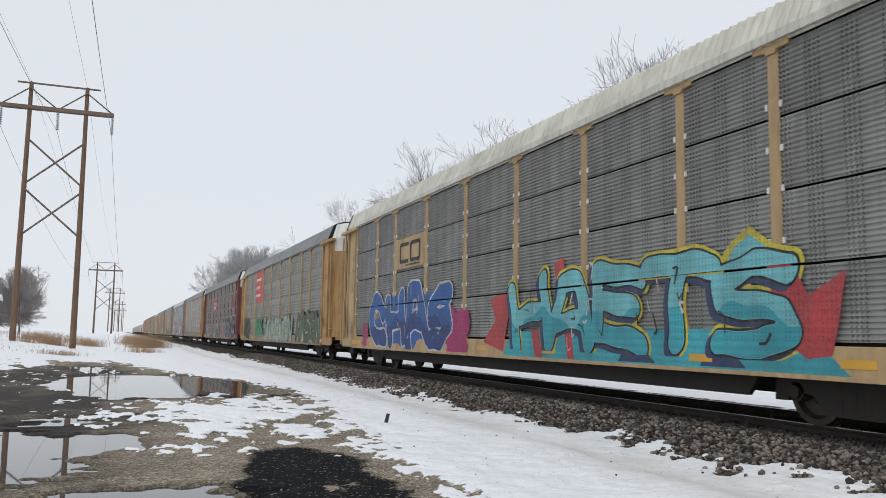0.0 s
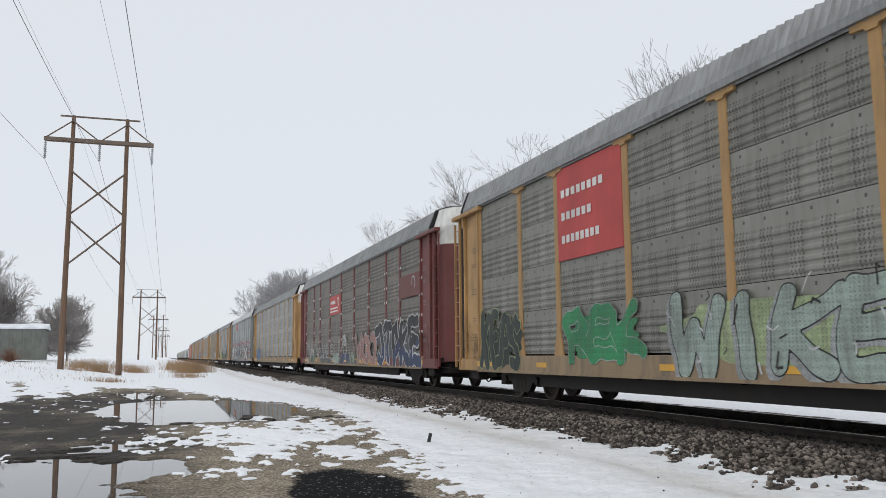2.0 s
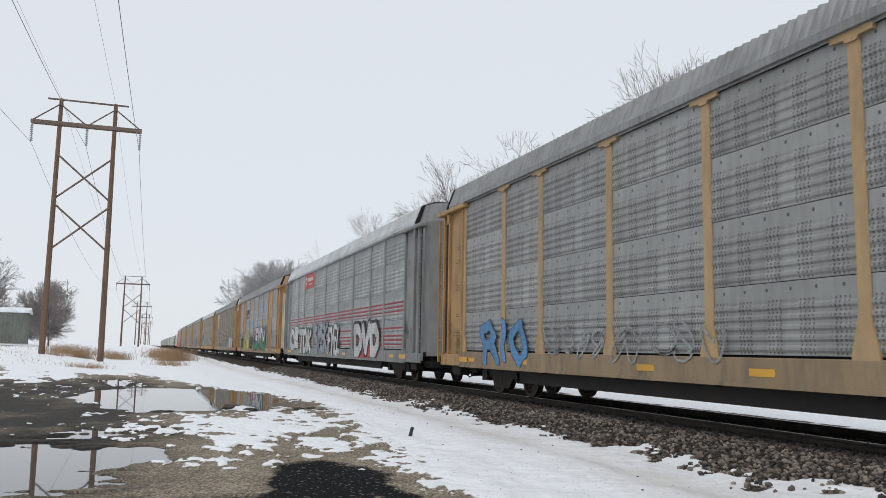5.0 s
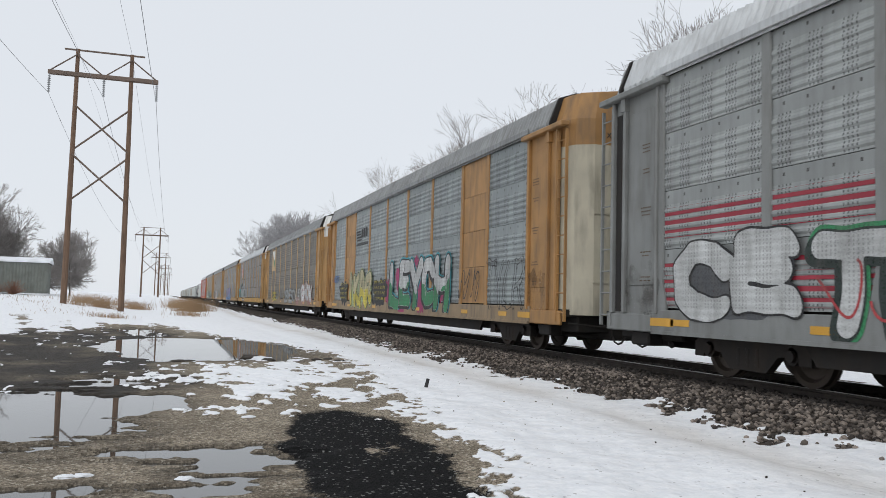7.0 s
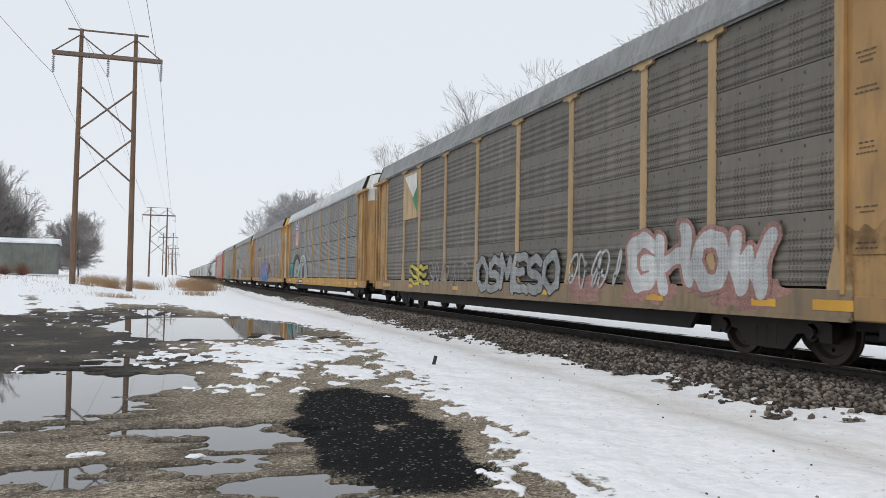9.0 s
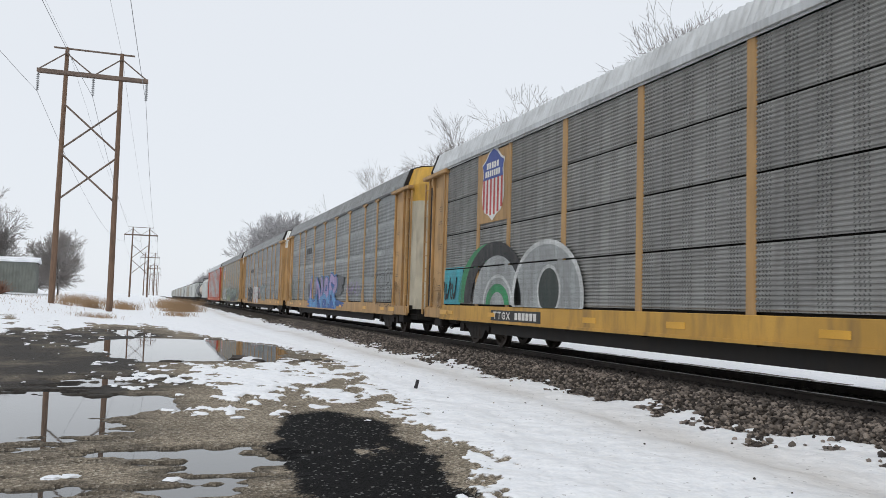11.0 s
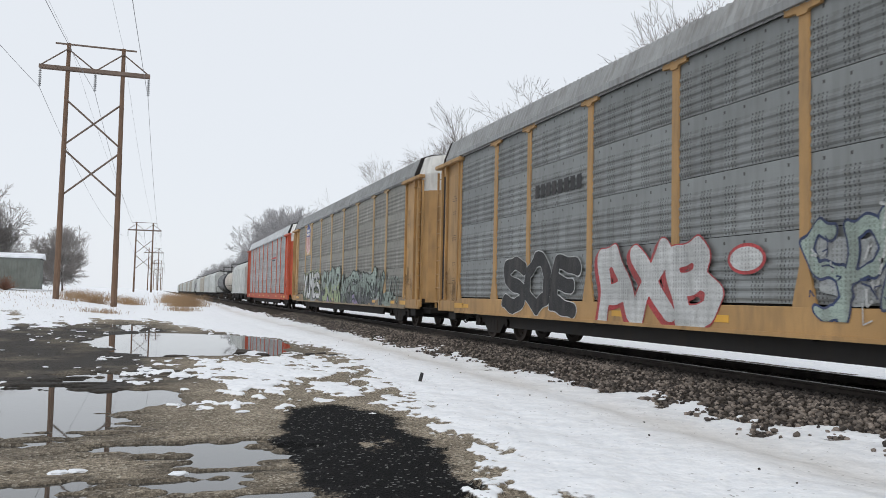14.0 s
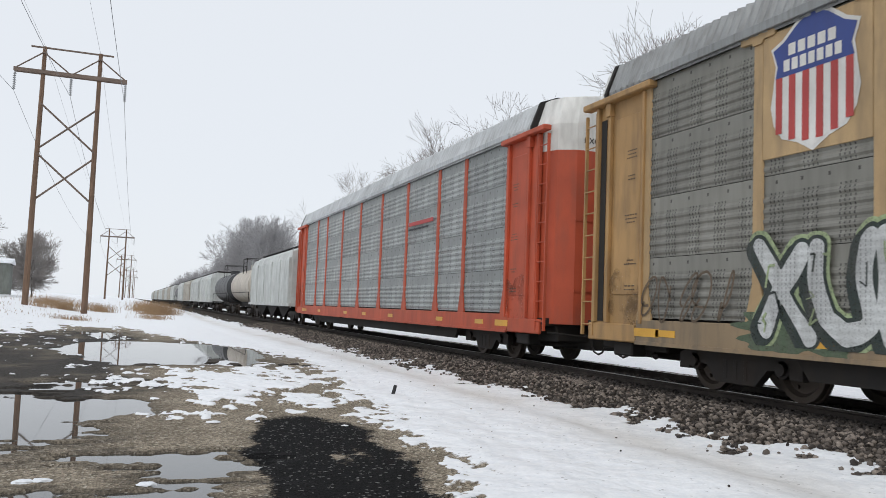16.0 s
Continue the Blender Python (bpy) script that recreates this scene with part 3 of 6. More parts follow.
    h = link_math(nt, "ADD", link_math(nt, "MULTIPLY", vor.outputs["Distance"], link_math(nt, "SUBTRACT", 1.0, snow_f)), link_math(nt, "MULTIPLY", fine, 0.5))
    bump_of(nt, link_math(nt, "ADD", h, link_math(nt, "MULTIPLY", noise_of(nt, 2.2, 4), link_math(nt, "MULTIPLY", snow_f, 2.2))), 0.7, 0.035, b)
    b.inputs["Specular IOR Level"].default_value = 0.12
    me.materials.append(m)
    g = new("ground", me)
    return tagged(g, "snow, wet gravel and mud beside the railway", "ground", kind="structure")


def build_water():
    m, n, l, b = nodes_of("still_muddy_water")
    b.inputs["Base Color"].default_value = (0.05, 0.048, 0.044, 1)
    b.inputs["Roughness"].default_value = 0.02
    b.inputs["IOR"].default_value = 1.6
    b.inputs["Specular IOR Level"].default_value = 0.6
    nt = m.node_tree
    bump_of(nt, noise_of(nt, 3.0, 2), 0.02, 0.01, b)
    ob = part("water", box(-14, 4.2, 4.6, 43, -0.06, -0.012), m)
    return tagged(ob, "still meltwater puddles lying on the muddy lot", "puddle", kind="structure")


def build_track():
    rail_out = [(-0.075, 0), (0.075, 0), (0.075, 0.012), (0.012, 0.035), (0.009, 0.135), (0.036, 0.145), (0.036, 0.175), (0.028, 0.18), (-0.028, 0.18), (-0.036, 0.175), (-0.036, 0.145), (-0.009, 0.135), (-0.012, 0.035), (-0.075, 0.012)]
    for side in (-1, 1):
        x0 = TRACK + side * (GAUGE + 0.0)
        rail = part("rail", prism([(x0 + u, RAIL - 0.18 + v) for u, v in rail_out], 1, -60, 1500), M["rail"])
        tagged(rail, "rusty steel running rail spiked to timber ties", "rail", group="rails of the track")
        part("running_surface", box(x0 - 0.03, x0 + 0.03, -60, 1500, RAIL - 0.002, RAIL + 0.003), M["tread"], rail, "polished rail head")
    tie_me = mesh_of(box(-1.3, 1.3, -0.11, 0.11, -0.18, 0.0, bevel=0.012), "tie")
    rnd = random.Random(4)
    for k in range(130):
        t = part("railway_tie", tie_me, M["tie"])
        t.matrix_basis = pose(TRACK + rnd.uniform(-0.03, 0.03), 1.0 + 0.52 * k, RAIL - 0.176, 0, 0, rnd.uniform(-1, 1))
        tagged(t, "dark creosoted timber tie bedded in ballast", "railway tie", group="ties under the rails")


def build_ballast():
    """Crushed stone on the near shoulder and about the rails, as loose facetted pieces."""
    rnd = np.random.RandomState(7)
    bm = bmesh.new()
    bmesh.ops.create_icosphere(bm, subdivisions=1, radius=1)
    base = np.array([v.co[:] for v in bm.verts])
    tri = np.array([[v.index for v in f.verts] for f in bm.faces])
    bm.free()
    n = 46000
    y = 4.0 + 50 * rnd.rand(n) ** 1.9
    x = TRACK - 3.7 + 4.3 * rnd.rand(n)
    keep = np.abs(x - TRACK) < ballast_edge(x, y) + 0.10 * rnd.randn(n)
    x, y = np.concatenate([x[keep], 3.6 + 3.6 * rnd.rand(70)]), np.concatenate([y[keep], 4.5 + 22 * rnd.rand(70) ** 1.5])   # some strayed onto the snow
    z = ground_fields(x, y)[0]
    n = len(x)
    size = np.where(x < 6.2, rnd.uniform(0.006, 0.018, n), rnd.uniform(0.015, 0.040, n))
    shape = base[None] * (1 + 0.6 * (rnd.rand(n, len(base), 1) - 0.5)) * (size[:, None, None] * rnd.uniform(0.7, 1.3, (n, 1, 3)))
    a = rnd.rand(n) * 6.28
    ca, sa = np.cos(a)[:, None], np.sin(a)[:, None]
    v = np.stack([shape[..., 0] * ca - shape[..., 1] * sa + x[:, None], shape[..., 0] * sa + shape[..., 1] * ca + y[:, None], shape[..., 2] * 0.8 + (z + size * 0.35)[:, None]], -1)
    f = (tri[None] + (np.arange(n) * len(base))[:, None, None]).reshape(-1, 3)
    me = bpy.data.meshes.new("ballast")
    me.vertices.add(n * len(base))
    me.vertices.foreach_set("co", v.ravel())
    me.loops.add(f.size)
    me.loops.foreach_set("vertex_index", f.ravel())
    me.polygons.add(len(f))
    me.polygons.foreach_set("loop_start", np.arange(0, f.size, 3))
    me.update()
    m, nn, l, b = nodes_of("crushed_stone")
    nt = m.node_tree
    geo = nt.nodes.new("ShaderNodeNewGeometry")
    c = mix_colour(nt, link_math(nt, "POWER", geo.outputs["Random Per Island"], 1.9), (0.016, 0.012, 0.010), (0.34, 0.285, 0.24))
    c = mix_colour(nt, link_math(nt, "MULTIPLY", ramp(nt, noise_of(nt, 60, 3), 0.4, 0.7), 0.4), c, (0.06, 0.045, 0.035))
    sx = nt.nodes.new("ShaderNodeSeparateXYZ")
    tc = nt.nodes.new("ShaderNodeTexCoord")
    l.new(tc.outputs["Object"], sx.inputs[0])
    c = mix_colour(nt, link_math(nt, "MULTIPLY", ramp(nt, sx.outputs[0], TRACK - 1.75, TRACK - 1.2), 0.8), c, (0.014, 0.012, 0.011))   # oil plus shade from the cars, both put into the stones' colour near the rails
    l.new(c, b.inputs["Base Color"])
    b.inputs["Roughness"].default_value = 0.8
    me.materials.append(m)
    tagged(new("ballast_stones", me), "loose brown and grey crushed ballast stones along the track", "ballast", kind="stuff")

# ---- rolling stock ----
HALF = 1.62
EDGES = (-12.1, -9.4, -7.36, -4.42, -1.48, 1.48, 4.42, 7.36, 9.4, 12.1)
SILL_LOW, SILL_TOP, EAVE = 0.67, 1.07, 5.19
WHEEL_R = 0.455
MESHES = {}
GAPS = {}       # open joints between the panel rows, by car
WHEELS = []     # (wheelset, its axle along the truck, its car)


def cached(key, make):
    if key not in MESHES:
        MESHES[key] = mesh_of(make(), str(key))
    return MESHES[key]


def panel_bm(width, height, pitch, depth):
    """A ridged sheet with a folded rim, facing -x, its middle at the origin."""
    bm = bmesh.new()
    w, h = width / 2, height / 2
    n = max(2, int(round(height / pitch))) * 4
    rows = []
    for i in range(n + 1):
        z = -h + height * i / n
        x = -depth * (0, 0, 1, 1)[i % 4] if 0 < i < n and (pitch < 0.1 or z < h * 0.5) else 0
        rows.append([bm.verts.new((x, -w, z)), bm.verts.new((x, w, z))])
    for a, b in zip(rows, rows[1:]):
        bm.faces.new((a[0], b[0], b[1], a[1]))
    add_box(bm, 0.004, 0.03, -w, w, -h, h)
    bmesh.ops.recalc_face_normals(bm, faces=bm.faces)
    return bm


def post_bm(cap, flare):
    """Hat-section side post facing -x with a flared foot and, on most cars, a wide cap plate."""
    bm = bmesh.new()
    add_prism(bm, [(0.0, -0.10), (-0.032, -0.085), (-0.032, 0.085), (0.0, 0.10)], 2, SILL_TOP, EAVE - 0.05)
    if flare:
        add_prism(bm, [(-0.21, SILL_TOP - 0.12), (0.21, SILL_TOP - 0.12), (0.21, SILL_TOP + 0.05), (0.082, SILL_TOP + 0.55), (-0.082, SILL_TOP + 0.55), (-0.21, SILL_TOP + 0.05)], 0, -0.037, 0.0)
    if cap:
        add_prism(bm, [(-0.34, EAVE - 0.11), (-0.12, EAVE - 0.12), (-0.085, EAVE - 0.17), (0.085, EAVE - 0.17), (0.12, EAVE - 0.12), (0.34, EAVE - 0.11), (0.34, EAVE + 0.0), (-0.34, EAVE + 0.0)], 0, -0.06, 0.0)
    return bm


ROOF = [(-1.55, 5.13), (-1.55, 5.24), (-1.34, 5.75), (-0.95, 5.90), (0, 5.97), (0.95, 5.90), (1.34, 5.75), (1.55, 5.24), (1.55, 5.13)]


def roof_bm():
    """Ribbed sheet: straight slopes over the eaves and a low crown, a raised rib every fifth of a metre."""
    bm = bmesh.new()
    rows, y, k = [], -13.36, 0
    while y < 13.36:
        rib = 0.0 if (k // 2) % 2 else 0.042
        rows.append([bm.verts.new((x + math.copysign(rib if 0 < i < 8 and abs(x) > 1 else 0, x), y, z + (rib if 1 < i < 7 else 0))) for i, (x, z) in enumerate(ROOF)])
        y += (0.025, 0.07)[k % 2]
        k += 1
    for a, b in zip(rows, rows[1:]):
        for i in range(len(ROOF) - 1):
            bm.faces.new((a[i], b[i], b[i + 1], a[i + 1]))
    bmesh.ops.recalc_face_normals(bm, faces=bm.faces)
    return bm


def roof_edge_bm():
    bm = bmesh.new()
    for y in (-13.42, 13.34):
        add_prism(bm, [(x * 1.035, z + (0.05 if 1 < i < 7 else 0.0)) for i, (x, z) in enumerate(ROOF)], 1, y, y + 0.08)
    return bm


END = [(-1.47, 13.35), (-1.45, 13.72), (-1.3, 14.1), (-0.95, 14.32), (0.95, 14.32), (1.3, 14.1), (1.45, 13.72), (1.47, 13.35)]


def end_door_bm(z0, z1):
    bm = prism(END, 2, z0, z1)
    for z in (1.6, 3.1):
        if z0 < z < z1:
            add_box(bm, -0.96, 0.96, 14.31, 14.35, z, z + 0.05)
    return bm


def end_cap_bm():
    bm = bmesh.new()
    low = [bm.verts.new((x, y, 4.62)) for x, y in END]
    mid = [bm.verts.new((x, y, 5.2)) for x, y in END]
    top = [bm.verts.new((x * 0.87, y if y < 13.4 else y - 0.05, 5.80)) for x, y in END]
    ridge = [bm.verts.new((0, 13.35, 5.96)), bm.verts.new((0, 14.23, 5.92))]
    for a, b in ((low, mid), (mid, top)):
        for i in range(7):
            bm.faces.new((a[i], a[i + 1], b[i + 1], b[i]))
    bm.faces.new((top[0], top[1], top[2], top[3], ridge[1], ridge[0]))
    bm.faces.new((ridge[0], ridge[1], top[4], top[5], top[6], top[7]))
    bm.faces.new((top[3], top[4], ridge[1]))
    bmesh.ops.recalc_face_normals(bm, faces=bm.faces)
    return bm


def end_parts():
    """Side plate of the end bay, its stiffening ribs, pressed hatch and sill end."""
    rib = [("end_rib", lambda y=y: box(-1.575, -1.5, y - 0.035, y + 0.035, SILL_LOW + 0.33, EAVE - 0.17, bevel=0.008)) for y in (12.18, 13.25, 13.68)]
    return rib + [("end_plate", lambda: box(-1.50, -1.47, 12.1, 13.72, SILL_LOW, EAVE - 0.05)),
                  ("end_hatch", lambda: box(-1.52, -1.49, 12.3, 13.1, 1.5, 4.7, bevel=0.01)),
                  ("end_sill", lambda: box(-1.54, -1.46, 12.33, 13.9, SILL_LOW, SILL_LOW + 0.32, bevel=0.02))]


def gutter_bm():
    bm = box(-1.66, -1.46, 11.9, 14.1, EAVE - 0.16, EAVE - 0.04, bevel=0.02)
    add_box(bm, -1.6, -1.45, 13.2, 13.35, EAVE - 0.4, EAVE - 0.16)
    return bm


def ladder_bm(x, y0, y1, z0, z1):
    bm = bmesh.new()
    for y in (y0, y1):
        add_box(bm, x - 0.03, x + 0.03, y - 0.02, y + 0.02, z0, z1)
    z = z0 + 0.2
    while z < z1:
        add_rod(bm, (x - 0.01, y0, z), (x - 0.01, y1, z), 0.014, n=6)
        z += 0.42
    return bm


def sideframe_bm(side):
    x0, x1 = (side * 1.02, side * 1.16) if side > 0 else (side * 1.16, side * 1.02)
    out = [(-1.33, 0.33), (-1.33, 0.58), (-1.1, 0.66), (-0.55, 0.70), (0.55, 0.70), (1.1, 0.66), (1.33, 0.58), (1.33, 0.33), (1.10, 0.33), (1.05, 0.47), (0.66, 0.42), (0.42, 0.18), (-0.42, 0.18), (-0.66, 0.42), (-1.05, 0.47), (-1.10, 0.33)]
    bm = prism(out, 0, x0, x1)
    for y in (-0.95, 0.95):
        add_rod(bm, (x0, y, WHEEL_R), (x1 + 0.04 * side if side > 0 else x1, y, WHEEL_R), 0.13, n=12)
        add_rod(bm, (x0 - 0.05, y, WHEEL_R), (x0, y, WHEEL_R), 0.09, n=10)
    for y in (-0.22, 0.0, 0.22):
        add_rod(bm, (side * 1.09, y, 0.24), (side * 1.09, y, 0.52), 0.085, n=10)
    return bm


def bolster_bm():
    bm = box(-1.1, 1.1, -0.2, 0.2, 0.42, 0.68, bevel=0.03)
    add_box(bm, -0.9, 0.9, -0.62, -0.5, 0.35, 0.5)
    add_box(bm, -0.9, 0.9, 0.5, 0.62, 0.35, 0.5)
    return bm


def wheel_bm():
    """Wheels on their axle, turned about x: tread, flange, dished plate, hub."""
    bm = bmesh.new()
    for s in (-1, 1):
        prof = [(0.66, 0.0), (0.66, 0.14), (0.70, 0.16), (0.71, 0.33), (0.69, 0.36), (0.685, WHEEL_R + 0.028), (0.72, WHEEL_R + 0.026), (0.735, WHEEL_R + 0.003), (0.82, WHEEL_R), (0.825, 0.37), (0.80, 0.35), (0.765, 0.32), (0.755, 0.17), (0.84, 0.14), (0.84, 0.0)]
        n = 28
        rings = []
        for x, r in prof:
            rings.append([bm.verts.new((s * x, r * math.cos(6.28318 * i / n), r * math.sin(6.28318 * i / n))) for i in range(n)] if r else None)
        for a, b in zip(rings, rings[1:]):
            if a and b:
                for i in range(n):
                    bm.faces.new((a[i], a[(i + 1) % n], b[(i + 1) % n], b[i]))
        for q in (rings[1], rings[-2]):
            bm.faces.new(q)
        for i in range(3):
            a = 6.28318 * i / 3
            add_rod(bm, (s * 0.80, 0.25 * math.cos(a), 0.25 * math.sin(a)), (s * 0.768, 0.25 * math.cos(a), 0.25 * math.sin(a)), 0.028, n=6)
    add_rod(bm, (-1.05, 0, 0), (1.05, 0, 0), 0.08, n=10)
    bmesh.ops.recalc_face_normals(bm, faces=bm.faces)
    return bm


def add_truck(car, y, roll=True):
    truck = part("truck", cached("bolster", bolster_bm), M["truck"], car)
    truck.location.y = y
    for side in (-1, 1):
        part("sideframe", cached(("sideframe", side), lambda: sideframe_bm(side)), M["truck"], truck)
    for a in (-0.95, 0.95):
        w = part("wheelset", cached("wheelset", wheel_bm), M["wheel"], truck)
        w.location = (0, a, WHEEL_R)
        if roll:
            WHEELS.append((w, a, car))
    return truck


def coupler_bm(y):
    s = 1 if y > 0 else -1
    bm = box(-0.09, 0.09, min(y, y + s * 0.75), max(y, y + s * 0.75), 0.62, 0.82, bevel=0.02)
    add_box(bm, -0.16, 0.16, min(y + s * 0.55, y + s * 0.85), max(y + s * 0.55, y + s * 0.85), 0.56, 0.86, bevel=0.04)
    for k in range(6):
        a, b = k / 6 * 3.1416, (k + 1) / 6 * 3.1416
        add_rod(bm, (-0.4, y + s * (0.35 - 0.3 * math.cos(a)), 0.62 - 0.32 * math.sin(a)), (-0.4, y + s * (0.35 - 0.3 * math.cos(b)), 0.62 - 0.32 * math.sin(b)), 0.022, n=6)
    return bm


def underframe_bm():
    bm = box(-0.38, 0.38, -14.1, 14.1, 0.36, 0.95, bevel=0.03)
    add_box(bm, -1.48, 1.48, -14.0, 14.0, 0.86, 1.02)
    for x in (-1.36, 1.28):
        add_prism(bm, [(-9.0, 0.86), (-8.6, 0.365), (8.6, 0.365), (9.0, 0.86)], 0, x, x + 0.08)
    for s in (-1, 1):
        add_box(bm, -1.15, 1.15, min(s * 11.95, s * 14.0), max(s * 11.95, s * 14.0), 0.52, 0.88, bevel=0.03)
        add_rod(bm, (-1.45, s * 14.15, 0.72), (0, s * 14.35, 0.60), 0.02, n=6)
        add_rod(bm, (-1.2, s * 12.2, 0.45), (-0.3, s * 13.6, 0.42), 0.05, n=8)
        add_box(bm, -1.42, -1.1, s * 12.9 - 0.3, s * 12.9 + 0.3, 0.42, 0.68, bevel=0.03)
    for y in (-7.4, -4.4, -1.5, 1.5, 4.4, 7.4):
        add_box(bm, -1.48, 1.48, y - 0.08, y + 0.08, 0.62, 0.9)
    for x in (-0.9, 0.75):
        add_rod(bm, (x, -6.5, 0.55), (x, 6.5, 0.55), 0.03, n=6)
    add_rod(bm, (-0.85, -3.4, 0.62), (-0.85, -2.2, 0.62), 0.2, n=14)
    return bm


def plate_bm(u0, u1, z0, z1, t=0.006):
    return box(-t, 0.0, u0, u1, z0, z1)


def autorack(spec):
    car = new("autorack_car")
    car.empty_display_size = 0.5
    tagged(car, spec["label"], "freight car", group="cars of the moving train")
    post_m, sheet_m, end_m = M[spec["post"]], M[spec["sheet"]], M[spec.get("end", spec["post"])]
    part("underframe", cached("underframe", underframe_bm), M["under"], car)
    # added near-black block: stands for the shade inside the hollow car
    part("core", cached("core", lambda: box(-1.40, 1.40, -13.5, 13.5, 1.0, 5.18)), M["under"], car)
    part("roof", cached("roof", roof_bm), M[spec["roof"]], car, "ribbed sheet roof", smooth=False)
    part("roof_edge", cached("roof_edge", roof_edge_bm), M["under"], car, "dark gasket round the roof's ends")
    for side in (-1, 1):
        k = part("eave_strip", cached("eave_strip", lambda: box(-1.61, -1.545, -12.2, 12.2, EAVE - 0.02, EAVE + 0.12, bevel=0.008)), M[spec["roof"]], car)
        k.matrix_basis = Matrix.Rotation(0 if side < 0 else math.pi, 4, "Z")
    rows = spec.get("rows", 4)
    gap = 0.035 if spec.get("fine") else 0.012
    lo, hi = SILL_TOP + 0.03, EAVE - 0.04
    step = (hi - lo) / rows
    boards = spec.get("bare", ())
    if spec.get("fine"):
        GAPS[car] = [lo + step * r for r in range(1, rows)]
    for side in (-1, 1):
        turn = Matrix.Identity(4) if side < 0 else Matrix.Rotation(math.pi, 4, "Z")
        s = part("side_sill", cached("side_sill", lambda: add_box(box(-1.54, -1.46, -12.32, 12.32, SILL_LOW, SILL_TOP, bevel=0.012), -1.57, -1.53, -12.3, 12.3, SILL_LOW - 0.02, SILL_LOW + 0.04)), M[spec.get("sill", spec["post"])], car)
        s.matrix_basis = turn
        for bay, (a, b) in enumerate(zip(EDGES, EDGES[1:])):
            for r in range(rows):
                wide = b - a - 0.1
                solid = bay in boards
                key = ("side_panel", round(wide, 2), rows, spec.get("fine", False), solid)
                me = cached(key, lambda: panel_bm(wide, step - gap, 9.0 if solid else (0.07 if spec.get("fine") else 0.14), 0.0 if solid else (0.022 if spec.get("fine") else 0.02)))
                p = part("side_panel", me, end_m if solid else sheet_m, car)
                p.matrix_basis = turn @ Matrix.Translation((-1.49, (a + b) / 2, lo + step * (r + 0.5)))
        for y in EDGES:
            inner = abs(y) < 12
            p = part("post", cached(("post", spec.get("cap", True) and inner, spec.get("flare", True)), lambda: post_bm(spec.get("cap", True) and inner, spec.get("flare", True))), post_m, car)
            p.matrix_basis = turn @ Matrix.Translation((-1.5, y, 0))
            if spec.get("bolts"):
                for z in (1.9, 2.45, 3.15, 3.7, 4.3) if side < 0 else ():
                    for s in (-0.13, 0.13):
                        p = part("bolt", cached("bolt", lambda: box(-0.035, 0.0, -0.025, 0.025, -0.045, 0.045, bevel=0.008)), M["letter_white"], car)
                        p.location = (-1.5, y + s, z)
        for end in (-1, 1):
            key_y = end * (1 if side < 0 else -1)
            for q, (nm, make) in enumerate(end_parts() + [("gutter", gutter_bm), ("end_ladder", lambda: ladder_bm(-1.53, 13.74, 14.12, 0.75, 4.95))]):
                def mirrored(make=make):
                    bm = make()
                    if key_y < 0:
                        bmesh.ops.transform(bm, matrix=Matrix.Diagonal((1, -1, 1, 1)), verts=bm.verts)
                        bmesh.ops.reverse_faces(bm, faces=bm.faces)
                    return bm
                p = part(nm, cached((nm, q, key_y), mirrored), end_m, car)
                p.matrix_basis = turn
            if key_y > 0 and side < 0 and spec.get("slot", True):
                # no opening is cut: a near-black strip stands for the slot's shade
                part("end_slot", cached("end_slot", lambda: box(-1.512, -1.49, 13.44, 13.62, 1.02, EAVE - 0.42)), M["under"], car, "near-black strip for the shade in the slot beside the ladder")
    for end in (-1, 1):
        turn = Matrix.Identity(4) if end > 0 else Matrix.Rotation(math.pi, 4, "Z")
        d = part("end_door", cached("end_door", lambda: end_door_bm(0.9, 4.62)), M[spec["door"]] if "door" in spec else end_m, car)
        d.matrix_basis = turn
        c = part("end_cap", cached("end_cap", end_cap_bm), M[spec.get("cap_paint", "white")], car, "painted cap over the end doors")
        c.matrix_basis = turn
        part("coupler", cached(("coupler", end), lambda: coupler_bm(end * 14.1)), M["truck"], car)
        add_truck(car, end * 10.25)
    for y in (-10.6, -8.0, -3.0, 0.2, 3.3, 8.3, 11.4):
        k = part("reflector", cached("reflector", lambda: plate_bm(-0.26, 0.26, -0.055, 0.055)), M["reflector"], car)
        k.location = (-1.542, y + 0.2 * math.sin(y * 3), 0.86)
    for y in (-12.0, 12.0):
        k = part("reflector", cached("end_reflector", lambda: plate_bm(-0.35, 0.35, -0.07, 0.07)), M["reflector"], car)
        k.location = (-1.542, y, 0.86)
    return car


